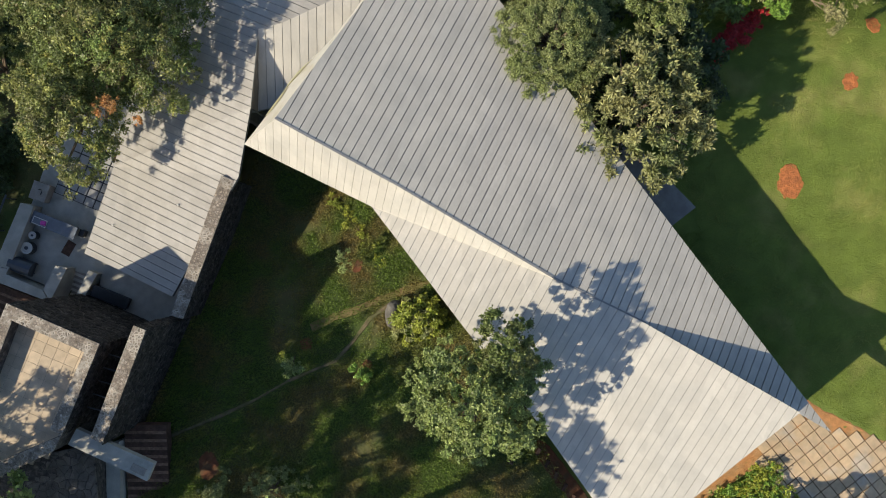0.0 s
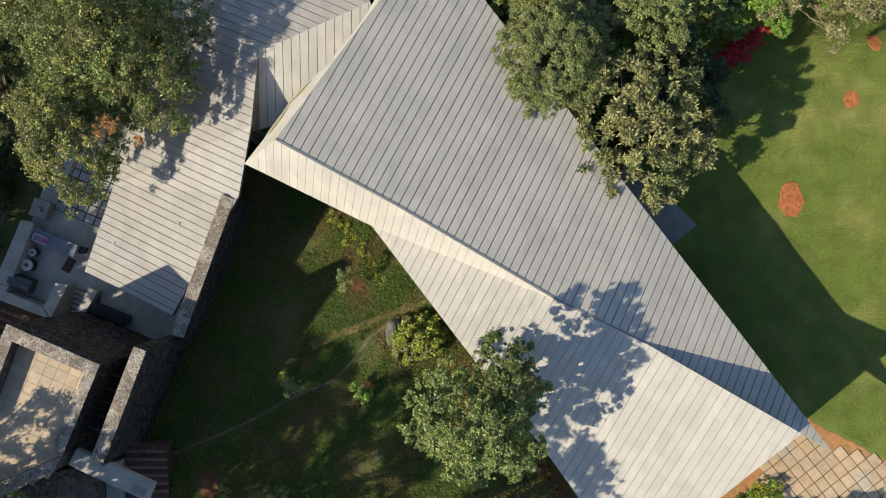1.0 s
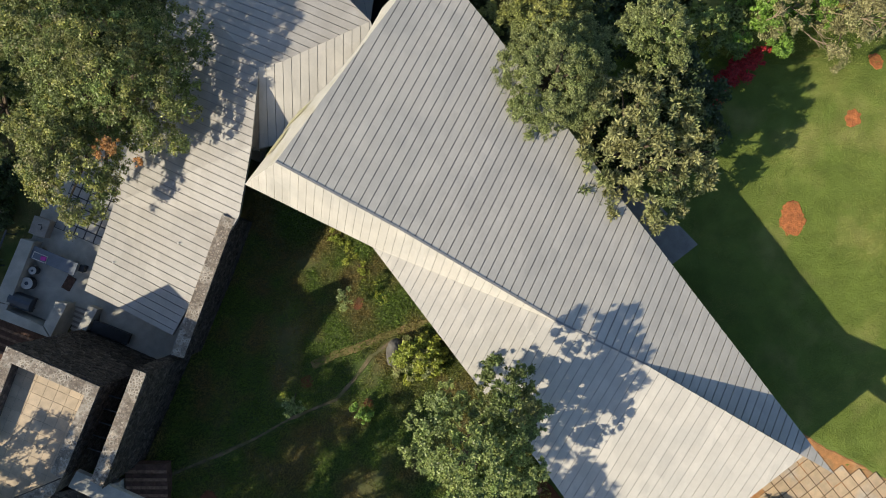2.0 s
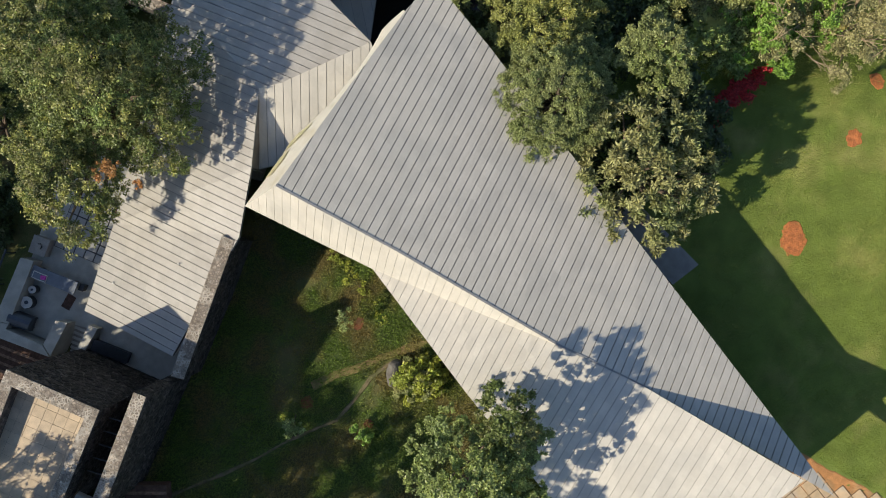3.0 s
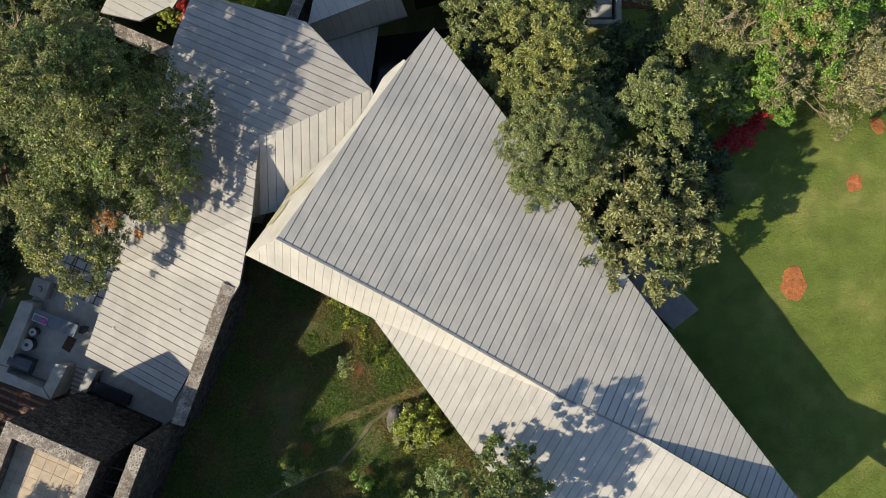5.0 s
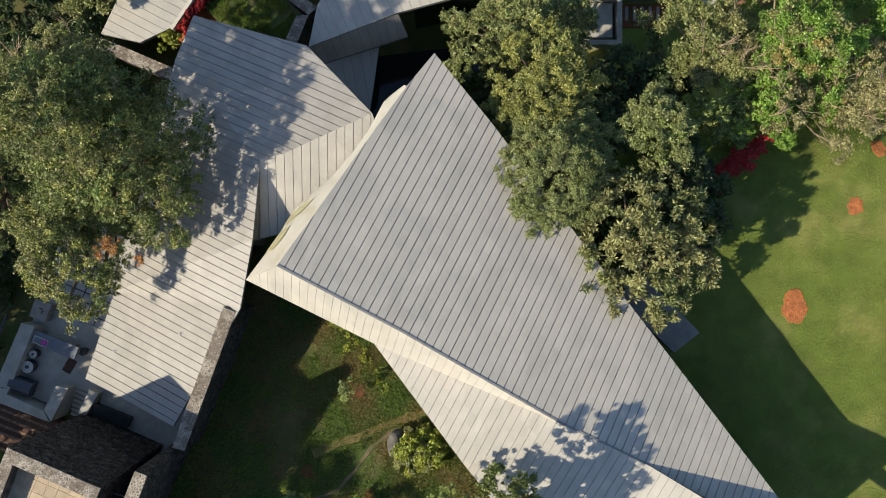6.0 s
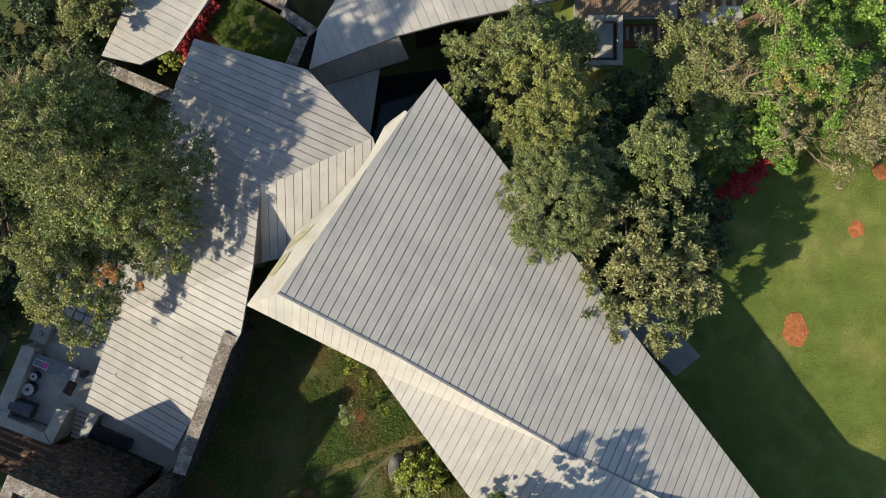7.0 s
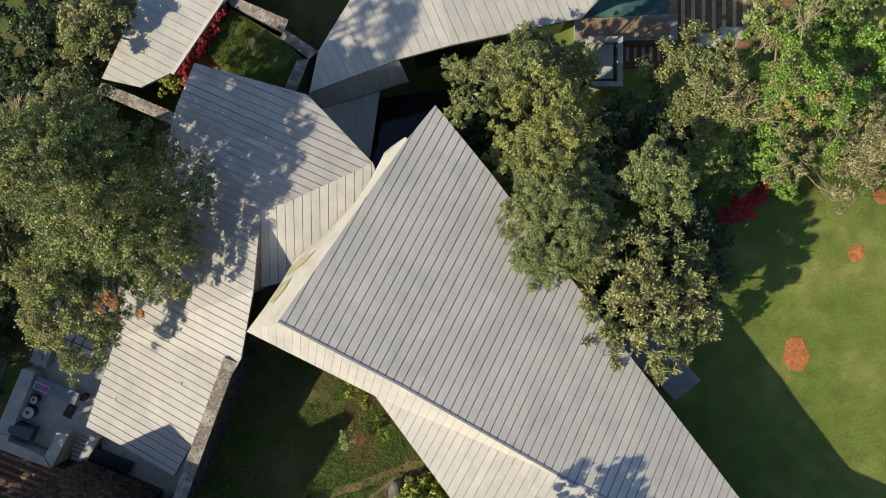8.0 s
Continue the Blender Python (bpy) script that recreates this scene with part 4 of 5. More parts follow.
for k in range(400):
    hx, hy = 11.6 + 5.0 * ((k * 0.754877) % 1), -13.4 + 3.9 * ((k * 0.569840) % 1)
    if hy + 9.85 < 0.56 * (hx - 14.9) and hy + 9.6 < -1.66 * (hx - 14.9):
        HEDGE.append((hx, hy, 0.58 + 0.12 * math.sin(9 * hx) * math.cos(7 * hy), 0.24 + 0.07 * math.sin(5 * k)))
tree("hedge", "yellow-green clipped hedge beside the paved court", "hedge", 14.0, -10.9, HEDGE[::2], LEAF_LIME, 15000, 0.10, 72, 0.6, trunk=0.05, limbs=6,
     extra=[("green leaves", LEAF_BRIGHT, HEDGE[1::2], 9500, 0.087)])
tree("vine", "lime green creeper below the eave", "creeper", -3.9, 1.3, [(-5.2 + 0.15 * k + 0.15 * math.sin(5 * k), 2.35 - 0.19 * k + 0.2 * math.sin(3 * k), -0.9 + 0.068 * k, 0.27) for k in range(18)], LEAF_LIME, 5100, 0.088, 73, 0.7, trunk=0.02, limbs=4)
tree("tree", "tree south of the roof terrace", "tree", -20.5, -9.0, dome(-20.5, -9.0, 9.0, 2.6, 2.0, 30, 74, 0.22), LEAF_OLIVE, 14875, 0.153, 74, trunk=0.2)

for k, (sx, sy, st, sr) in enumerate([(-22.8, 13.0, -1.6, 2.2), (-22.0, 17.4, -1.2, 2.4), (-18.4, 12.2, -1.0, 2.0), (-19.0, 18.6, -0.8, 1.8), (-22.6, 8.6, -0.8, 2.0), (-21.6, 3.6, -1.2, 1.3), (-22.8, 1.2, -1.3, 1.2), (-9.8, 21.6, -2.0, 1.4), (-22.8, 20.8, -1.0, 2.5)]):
    tree("shrub", "undergrowth west of the house, leaves darkened for shade", "shrub", sx, sy, dome(sx, sy, st, sr, 1.0, 26, 110 + k, 0.25), LEAF_SHADED, 7000, 0.19, 110 + k, trunk=0.07, group="undergrowth", limbs=5)
# unseen tall trees, added outside the view to shade the garden, roofs and terrace
for k, (sx, sy, st, sr) in enumerate([(-19.9, -12.6, 12.6, 3.0), (-22.6, -13.6, 10.4, 2.7), (-15.0, -13.6, 13.0, 3.1), (-9.5, -18.5, 10.5, 3.2), (-4.3, -12.5, 11.4, 3.0), (-16.8, -11.2, 9.4, 2.0), (14.6, -13.4, 4.6, 1.3), (-27.5, 0.0, 5.6, 3.0), (-25.6, -6.3, 5.4, 2.6), (-29.5, -15.2, 12.0, 3.8), (-27.3, -9.2, 11.6, 1.3), (-27.5, -3.6, 5.6, 3.2), (-28.0, 4.0, 6.6, 4.0), (-24.5, 9.0, 1.0, 3.0), (-28.6, -5.4, 3.2, 2.8), (-31.5, -3.2, 8.2, 3.7), (-31.5, -6.6, 7.4, 3.4)]):
    tree("tree", "tall green tree out of view, added to cast shade", "tree", sx, sy, dome(sx, sy, st, sr, 2.4, 40, 80 + k, 0.21), LEAF_GREEN, 8200, 0.235, 80 + k, 0.6, trunk=0.22, group="border trees")

# ---- lawn details ----
def disc(x, y, rx, ry, turn=0.0, n=14):
    c, s = math.cos(radians(turn)), math.sin(radians(turn))
    return [(x + rx * math.cos(2 * math.pi * i / n) * c - ry * math.sin(2 * math.pi * i / n) * s, y + rx * math.cos(2 * math.pi * i / n) * s + ry * math.sin(2 * math.pi * i / n) * c) for i in range(n)]


def soil_patch(x, y, rx, ry, turn, seed, material=SOIL, label="bare red soil patch in the lawn", lift=0.015):
    ob = part("soil_patch", draped(disc(x, y, rx, ry, turn, 18), lift, 0.07, 0.4 * min(rx, ry) + 0.04, seed), material)
    tagged(ob, label, "soil", kind="structure")


SANDY = mat("sandy_earth", (0.33, 0.23, 0.11), 0.95, 0, 0.25, 4, 30, 0.7, second=(0.22, 0.19, 0.07), amount=0.7, patch=2.0)
EARTH = mat("dark_red_earth", (0.22, 0.085, 0.04), 0.95, 0, 0.25, 5, 40, 0.9, second=(0.14, 0.08, 0.04), amount=0.5, patch=2.5)
soil_patch(16.0, 3.1, 0.6, 0.85, 12, 1)
soil_patch(18.8, 7.75, 0.42, 0.42, 0, 2, label="round bare red soil patch in the lawn")
soil_patch(20.0, 10.4, 0.35, 0.45, 0, 3)
soil_patch(-3.95, -0.8, 0.22, 0.35, -30, 4, EARTH, label="red soil round a sapling")
soil_patch(-6.2, -4.3, 0.3, 0.25, 0, 5, EARTH, label="red soil round a sapling")
soil_patch(-3.4, -5.1, 0.22, 0.2, 0, 6, EARTH, label="red soil round a sapling")
soil_patch(-10.4, -9.6, 0.5, 0.6, 0, 7, EARTH, label="red soil mound in the garden")
TRAIL_LINE = [(-12.7, -8.6), (-10.0, -7.5), (-8.4, -6.75), (-6.9, -5.9), (-4.8, -5.0), (-4.0, -4.1), (-3.3, -3.15), (-2.2, -2.35)]
part("trail", ribbon(TRAIL_LINE, 0.24, 0.03), TRAIL)
tagged(bpy.data.objects["trail"], "narrow worn earth trail through the grass", "path", kind="structure")
part("sandy_track", ribbon([(-6.0, -3.6), (-5.0, -3.1), (-3.9, -2.75), (-2.9, -2.3), (-1.9, -1.95), (-0.6, -1.45)], 0.5, 0.025, 4), SANDY)
tagged(bpy.data.objects["sandy_track"], "sandy track worn across the garden", "path", kind="structure")
part("planting_strip", draped([(4.15, -8.3), (4.75, -8.75), (5.8, -10.2), (6.9, -11.7), (6.3, -12.1), (5.1, -10.6), (4.0, -9.0)], 0.03, 0.2, 0.12, 9), EARTH)
tagged(bpy.data.objects["planting_strip"], "red-brown earth strip below the south eave", "soil", kind="structure")
for k in range(6):
    bx, by = 4.2 + 0.42 * k, -8.95 - 0.58 * k
    tagged(part("edging_block", box(bx, by, ground_z(bx, by) - 0.03, 0.16, 0.34, 0.14, -36 + 9 * (k % 3), 0.02), LATERITE), "weathered terracotta edging block in bare earth", "edging", "edging blocks")
for vx, vy, vz in ((-15.04, 1.10, 0.66), (-11.78, 1.97, 1.48)):
    vent = thing("roof_vent", "small pale pipe vent on the low roof", "vent", "roof vents")
    part("collar", turned(vx, vy, [(0.055, vz - 0.1), (0.055, vz + 0.03), (0.04, vz + 0.05)], 12), ROOF_EDGE, vent)
    part("cap", turned(vx, vy, [(0.03, vz + 0.05), (0.03, vz + 0.09), (0.05, vz + 0.1), (0.05, vz + 0.12), (0.02, vz + 0.135)], 12), WHITE, vent)
part("verge", draped([(15.6, -6.1), (16.9, -6.95), (18.3, -7.65), (19.7, -8.4), (21.5, -9.3), (21.2, -9.6), (18.2, -8.7), (16.4, -8.6), (13.4, -9.7), (9.0, -13.6), (8.2, -13.0), (14.4, -7.0)], 0.012, 0.3, 0.18, 3), SAND)
tagged(bpy.data.objects["verge"], "loose orange sand between lawn and paving", "sand", kind="structure")

# the boulder in the garden
bm = bmesh.new()
bmesh.ops.create_icosphere(bm, subdivisions=3, radius=1)
for q in bm.verts:
    q.co *= 1 + 0.22 * noise.noise(q.co * 1.3) + 0.06 * noise.noise(q.co * 5)
    q.co = Vector((q.co.x * 0.42, q.co.y * 0.62, q.co.z * 0.5))
bm.transform(Matrix.Translation((-2.15, -2.95, ground_z(-2.15, -2.95) + 0.25)))
tagged(part("boulder", bm, SHADED_ROCK), "grey weathered boulder beside the yellow shrub", "rock")

# concrete platform under the east eave
tagged(part("platform", prism([(11.63, 1.92, 0.42), (10.45, 1.0, 0.42), (7.2, 4.2, 0.42), (8.4, 5.2, 0.42)], 0.7), DARK_CONC), "dark smooth concrete platform under the eave", "platform", kind="structure")


def paving(name, label, origin, u, v, cols, rows, inside, material, joint=0.05, bed=SAND, z=0.0, high=0.04, follow=True):
    """Single pavers on a bed, laid out along two directions; inside(x, y) keeps or leaves out a paver."""
    u, v, o = Vector(u), Vector(v), Vector(origin)
    keep = [(i, j) for i in range(cols) for j in range(rows) if inside(*(o + u * (i + 0.5) + v * (j + 0.5)))]
    lv, sv = u.length, v.length

    def h(p):
        return (ground_z(p.x, p.y) if follow else z)
    root = None
    beds = []
    for i, j in keep:
        q = [o + u * (i + a) + v * (j + b) for a, b in ((0, 0), (1, 0), (1, 1), (0, 1))]
        beds.append(prism([(*p, h(p) + 0.018) for p in q], 0.1))
    root = tagged(part(name, join(*beds), bed), label, "paving", kind="structure")
    a, b = joint / 2 / lv, joint / 2 / sv
    for i, j in keep:
        q = [o + u * (i + s) + v * (j + t) for s, t in ((a, b), (1 - a, b), (1 - a, 1 - b), (a, 1 - b))]
        c = sum(q, Vector((0, 0))) / 4
        r = [[Vector((*p, h(p) + k)) for p in q] for k in (0.0, high)]
        top = [Vector((*(c + (p - c) * 0.97), h(p) + high + 0.008)) for p in q]
        part("paver", loft([r[0], r[1], top] if area2([tuple(p) for p in q]) > 0 else [r[0][::-1], r[1][::-1], top[::-1]]), material, root)
    return root


JOINT = mat("joint_earth", (0.15, 0.095, 0.055), 0.95, 0, 0.25, 5, 40, 0.6)
paving("paved_court", "tan square stone pavers with dark earth joints", (5.45, -7.63), (0.375, -0.47), (0.40, 0.316), 31, 31,
       lambda x, y: x < 23.5 and y > -15 and (y < -8.25 - 0.27 * (x - 18.2) if x > 17 else y < -6.9 - 0.6 * (x - 15)) and y < -6.0 - 0.924 * (14.63 - x) and x > 14.7 and not (y + 9.9 < 0.56 * (x - 14.9) and y + 9.9 < -1.66 * (x - 14.9)), TILE, 0.04, JOINT)

# ---- the stone terrace ----
FLOOR = -1.75
# Lighter concrete for tread ends, painting the contrast to the shaded inner treads.
LIT_EDGE_CONC = mat("lit_edge_concrete", (0.62, 0.60, 0.56), 0.8, 0, 0.15, 3, 40, 0.2)
tagged(part("terrace_floor", prism([(-21.5, -0.9, FLOOR), (-18.95, -1.95, FLOOR), (-18.55, -0.92, FLOOR), (-16.72, -1.38, FLOOR), (-17.0, -3.2, FLOOR), (-14.6, -5.2, FLOOR), (-12.0, -4.4, FLOOR), (-10.6, 2.0, FLOOR), (-14.0, 8.0, FLOOR), (-18.6, 6.5, FLOOR), (-20.0, 2.4, FLOOR)], 1.7), CONCRETE), "smooth grey concrete terrace floor", "floor", kind="structure")
paving("terrace_paving", "pale square pavers with dark planted joints", (-18.99, 2.77), (0.473, -0.20), (0.175, 0.415), 6, 7, lambda x, y: True, TILE_GREY, 0.06, BLACK, FLOOR + 0.004, 0.03, False)
for label, ring in (("pale plastered low seat wall round the terrace", [(-20.15, 2.2), (-19.53, 2.05), (-20.72, -0.95), (-21.4, -0.75)]),
                    ("pale plastered low seat wall round the terrace", [(-21.5, -0.8), (-20.73, -0.96), (-20.86, -1.2), (-19.12, -1.96), (-18.80, -2.52), (-21.6, -1.45)]),
                    ("sunlit plastered seat wall beside the steps", [(-18.49, -0.80), (-17.93, -0.90), (-18.74, -2.48), (-19.08, -1.93)])):
    tagged(part("seat_wall", prism([(*q, -0.9) for q in ring], 1.6), CONCRETE), label, "seat wall", kind="structure")


def flight(name, label, start, down, wide, n, tread, riser, z, material, nosing=None):
    root = thing(name, label, "stairs", kind="structure")
    d, w = Vector(down).normalized(), Vector(wide)
    for k in range(n):
        a = Vector(start) + d * tread * k
        t = z - riser * (k + 1)
        part("step", prism([(*a, t), (*(a + d * (tread + 0.03)), t), (*(a + d * (tread + 0.03) + w), t), (*(a + w), t)], 0.6), material, root)
        if nosing:
            e = a + d * (tread - 0.09)
            part("nosing", prism([(*e, t + 0.012), (*(e + d * 0.13), t + 0.012), (*(e + d * 0.13 + w), t + 0.012), (*(e + w), t + 0.012)], 0.05), nosing, root, "paler step edge: tread shading in concrete, wear in laterite")
    return root


# Dark treads with pale end strips put the steps' corner shading into colour.
flight("terrace_steps", "pale concrete steps down from the terrace", (-17.92, -0.66), (-0.40, -0.92), (1.0, -0.40), 7, 0.29, 0.17, FLOOR + 0.155, DARK_CONC, LIT_EDGE_CONC)
tagged(part("step_curb", prism([(-17.05, -1.02, -1.2), (-16.62, -1.2, -1.2), (-17.25, -2.3, -1.2), (-17.6, -2.12, -1.2)], 1.5), CONCRETE), "pale concrete curb beside the steps", "curb", kind="structure")

table = thing("outdoor_counter", "long blue-grey outdoor counter on the terrace", "table")
part("top", box(-18.72, 1.17, -1.15, 2.39, 0.62, 0.07, -22, 0.012), BENCH, table)
for s in (-0.85, 0.85):
    c, q = math.cos(radians(-22)), math.sin(radians(-22))
    part("leg", box(-18.72 + s * c, 1.17 + s * q, FLOOR, 0.1, 0.48, 0.6, -22), DARK_CONC, table)
tray = thing("tray", "white tray with a magenta cloth on the counter", "tray")
part("dish", box(-19.33, 1.30, -1.08, 0.72, 0.36, 0.03, -22, 0.008), WHITE, tray)
part("mat", box(-19.33, 1.30, -1.05, 0.64, 0.28, 0.006, -22), BENCH, tray, "blue-grey tray mat")
part("cloth", box(-19.14, 1.24, -1.044, 0.27, 0.2, 0.05, -12, 0.02), PINK, tray)
tagged(part("stool", join(box(-17.46, 0.76, FLOOR + 0.38, 0.24, 0.34, 0.05, -22, 0.01), box(-17.46, 0.76, FLOOR, 0.2, 0.3, 0.38, -22)), BLACK), "small dark box stool at the counter's end", "stool")
for name, px, py, r, h in (("planter", -20.08, 0.05, 0.31, 0.45), ("planter", -19.82, 0.66, 0.2, 0.42)):
    pot = thing(name, "round dark drum with a pale ringed lid" if r > 0.25 else "small round dark drum with a pale lid", "drum", "drums on the terrace")
    part("body", turned(px, py, [(r * 0.86, FLOOR), (r, FLOOR + 0.08), (r, FLOOR + h - 0.03), (r * 0.95, FLOOR + h)]), BLACK, pot)
    lid = part("lid", turned(px, py, [(r * 0.94, FLOOR + h), (r * 0.94, FLOOR + h + 0.03), (r * 0.6, FLOOR + h + 0.035), (r * 0.58, FLOOR + h + 0.02), (r * 0.5, FLOOR + h + 0.02)]), WHITE, pot, "pale ringed lid")
    part("knob", turned(px, py, [(r * 0.28, FLOOR + h + 0.02), (r * 0.28, FLOOR + h + 0.06), (r * 0.1, FLOOR + h + 0.07)], 12), METAL, lid)
grill = thing("barbecue", "dark hooded barbecue beside the seat wall", "barbecue")
hood = []
for k in range(7):
    a = math.pi * k / 6
    hood.append((0.35 * math.cos(a), 0.36 * math.sin(a)))
gm = pose(-20.25, -0.82, FLOOR + 0.55, 0, 0, -20)
rings = [[gm @ Vector((s, y0, z0)) for y0, z0 in hood] for s in (-0.55, -0.47, 0.47, 0.55)]
part("hood", loft(rings), METAL, grill)
part("handle", tube([gm @ Vector((-0.38, -0.32, 0.16)), gm @ Vector((0.38, -0.32, 0.16))], [0.018, 0.018]), METAL, grill)
part("firebox", box(-20.25, -0.82, FLOOR + 0.33, 1.1, 0.7, 0.22, -20), BLACK, grill)
for sx in (-0.42, 0.42):
    for sy in (-0.24, 0.24):
        p = gm @ Vector((sx, sy, 0))
        part("leg", box(p.x, p.y, FLOOR, 0.05, 0.05, 0.34, -20), METAL, grill)
tagged(part("floor_mat", box(-18.27, 0.04, FLOOR, 0.45, 0.72, 0.015, -30), LATERITE), "small brown doormat by the counter", "mat")
tagged(part("drain_cover", box(-15.85, 4.38, FLOOR + 0.03, 0.36, 0.42, 0.03, -23, 0.008), LATERITE), "rust-brown square cover on the terrace pavers", "cover")
cabinet = thing("low_cabinet", "dark low cabinet at the foot of the tower", "cabinet")
part("body", box(-16.1, -2.33, FLOOR, 1.8, 0.5, 0.34, -22, 0.01), BLACK, cabinet)
part("top", box(-16.1, -2.33, FLOOR + 0.34, 1.88, 0.56, 0.04, -22), BLACK, cabinet)
chest = thing("storage_chest", "grey lidded storage chest beside the counter", "chest")
part("body", box(-19.42, 2.76, FLOOR, 0.78, 0.84, 0.5, -20), DARK_CONC, chest)
lid = part("lid", box(-19.42, 2.76, FLOOR + 0.5, 0.82, 0.88, 0.06, -20, 0.015), DARK_CONC, chest)
part("handle", tube([(-19.36, 2.62, FLOOR + 0.56), (-19.28, 2.72, FLOOR + 0.6), (-19.32, 2.86, FLOOR + 0.6), (-19.46, 2.86, FLOOR + 0.56)], [0.025] * 4), BLACK, lid, "dark bent handle")
rail = thing("pipe_rail", "dark pipe rail outside the seat wall", "rail")
part("pipe", tube([(-20.9, 2.6, -1.0), (-22.2, -0.8, -1.0)], [0.05, 0.05]), METAL, rail)
for k in (0.05, 0.5, 0.95):
    p = Vector((-20.9, 2.6, 0)).lerp(Vector((-22.2, -0.8, 0)), k)
    part("post", tube([(p.x, p.y, -2.6), (p.x, p.y, -1.0)], [0.035, 0.035]), METAL, rail)

# the roof terrace of the tower
tagged(part("terrace_slab", prism([(-17.1, -2.9, 4.38), (-14.3, -4.1, 4.38), (-15.7, -7.9, 4.38), (-19.1, -9.3, 4.38), (-20.6, -6.0, 4.38), (-18.4, -3.5, 4.38)], 0.3), MORTAR), "roof terrace slab of the tower", "floor", kind="structure")
paving("roof_tiles", "sandstone floor tiles of the roof terrace", (-17.3, -2.85), (0.44, -0.19), (-0.19, -0.44), 8, 14, lambda x, y: y > -8.0 + 0.42 * (-15.6 - x) * -1 and x < -14.35 + 0.42 * (y + 4.1), TILE_SAND, 0.008, MORTAR, 4.372, 0.02, False)
beam = thing("beam", "pale concrete beam bridging to the spur wall", "beam", kind="structure")
part("slab", prism([(-15.0, -7.35, 4.3), (-15.35, -8.0, 4.3), (-12.16, -9.53, 4.2), (-11.85, -8.81, 4.2)], 0.3), CONCRETE, beam)
part("drain", box(-12.5, -9.05, 4.21, 0.62, 0.32, 0.05, -26, 0.02), DARK_CONC, beam, "dark rusted recess cover")
for k in range(5):
    y0 = -4.4 - 0.55 * k
    tagged(part("tie_bar", tube([(-14.0 - 0.22 * k, y0, 3.6), (-12.6 - 0.22 * k, y0 + 0.1 - 0.5, 3.6)], [0.03, 0.03]), METAL), "thin dark steel tie bar between stone walls", "bar")
RUST_EDGE = mat("worn_laterite", (0.27, 0.17, 0.12), 0.95, 0, 0.35, 6, 30, 0.8)
flight("laterite_steps", "brown laterite steps down beside the tower", (-14.05, -7.75), (0.02, -1.0), (1.85, 0.0), 11, 0.36, 0.035, 1.95, LATERITE, RUST_EDGE)
LOW_STONE = mat("dark_flagstone", (0.20, 0.18, 0.16), 0.9, 0, 0.3, 4, 30, 0.7, second=(0.13, 0.12, 0.11), amount=0.5, patch=2.0, per_object=0.15)
LW_RING = [(-19.4, -9.3), (-14.75, -8.2), (-14.75, -12.0), (-20.4, -12.4)]
low_wall = tagged(part("lower_wall", prism([(*q, t) for q, t in zip(LW_RING, (3.0, 3.3, 2.6, 2.4))], [-2.5] * 4), SHADED_BODY), "dark rough stone mass below the roof terrace", "wall", kind="structure")
rnd = random.Random(4)
for cell in cells(LW_RING, 0.34, 0.015, 19):
    cx, cy = sum(q[0] for q in cell) / len(cell), sum(q[1] for q in cell) / len(cell)
    zt = 3.05 + 0.06 * (cx + 17) - 0.16 * (-9 - cy) + 0.03 * rnd.random()
    part("boulder_stone", loft([[Vector((*q, zt - 0.3)) for q in cell], [Vector((*q, zt)) for q in cell], [Vector((cx + (q[0] - cx) * 0.8, cy + (q[1] - cy) * 0.8, zt + 0.03)) for q in cell]]), LOW_STONE, low_wall)
tagged(part("side_slab", prism([(-14.7, -8.6, 2.3), (-14.1, -8.4, 2.3), (-14.1, -12, 2.1), (-14.7, -12, 2.1)], 1.5), CONCRETE), "grey concrete slab beside the laterite steps", "slab", kind="structure")
flight("side_steps", "rust-brown timber sleepers beside the tower", (-22.6, -1.5), (-0.4, -0.92), (4.4, -1.75), 6, 0.42, 0.12, -2.2, LATERITE, RUST_EDGE)

# ---- pool side ----
MULCH = mat("brown_mulch", (0.26, 0.15, 0.085), 0.95, 0, 0.35, 5, 30, 0.9, second=(0.17, 0.13, 0.06), amount=0.5, patch=1.2)
tagged(part("mulch_bed", draped([(12.25, 19.0), (15.5, 18.4), (19.0, 19.0), (19.0, 26.5), (12.25, 26.5)], 0.05, 0.4, 0.1, 12), MULCH), "brown leaf mulch between long stepping slabs", "mulch", kind="structure")
tagged(part("planting_bed", draped([(9.3, 17.5), (12.1, 17.5), (12.1, 18.85), (9.3, 18.85)], 0.05, 0.3, 0.05, 13), EARTH), "red-brown earth bed beside the deck", "soil", kind="structure")
tagged(part("pool_water", prism([(7.0, 20.1, -5.12), (11.72, 20.35, -5.12), (11.72, 27, -5.12), (7.0, 27, -5.12)], 0.3), WATER), "still teal swimming pool water", "water", kind="structure")
deck = tagged(part("pool_deck", prism([(6.8, 18.95, -5.04), (12.2, 18.95, -5.04), (12.2, 27, -5.04), (11.74, 27, -5.04), (11.74, 20.33, -5.04), (6.8, 20.05, -5.04)], 0.6), DARK_CONC), "timber pool deck of narrow boards", "deck", kind="structure")
me = mesh_of("board", *box(0, 0, 0, 0.10, 1.02, 0.035), WOOD)
for k in range(42):
    ob = part("board", me, WOOD, deck)
    ob.location = (7.0 + 0.115 * k, 19.6, -5.035)
me = mesh_of("board_side", *box(0, 0, 0, 0.42, 0.10, 0.035), WOOD)
for k in range(30):
    ob = part("board", me, WOOD, deck)
    ob.location = (11.97, 20.2 + 0.115 * k, -5.035)
tub = thing("plunge_tub", "square concrete sunken seat beside the pool deck", "tub")
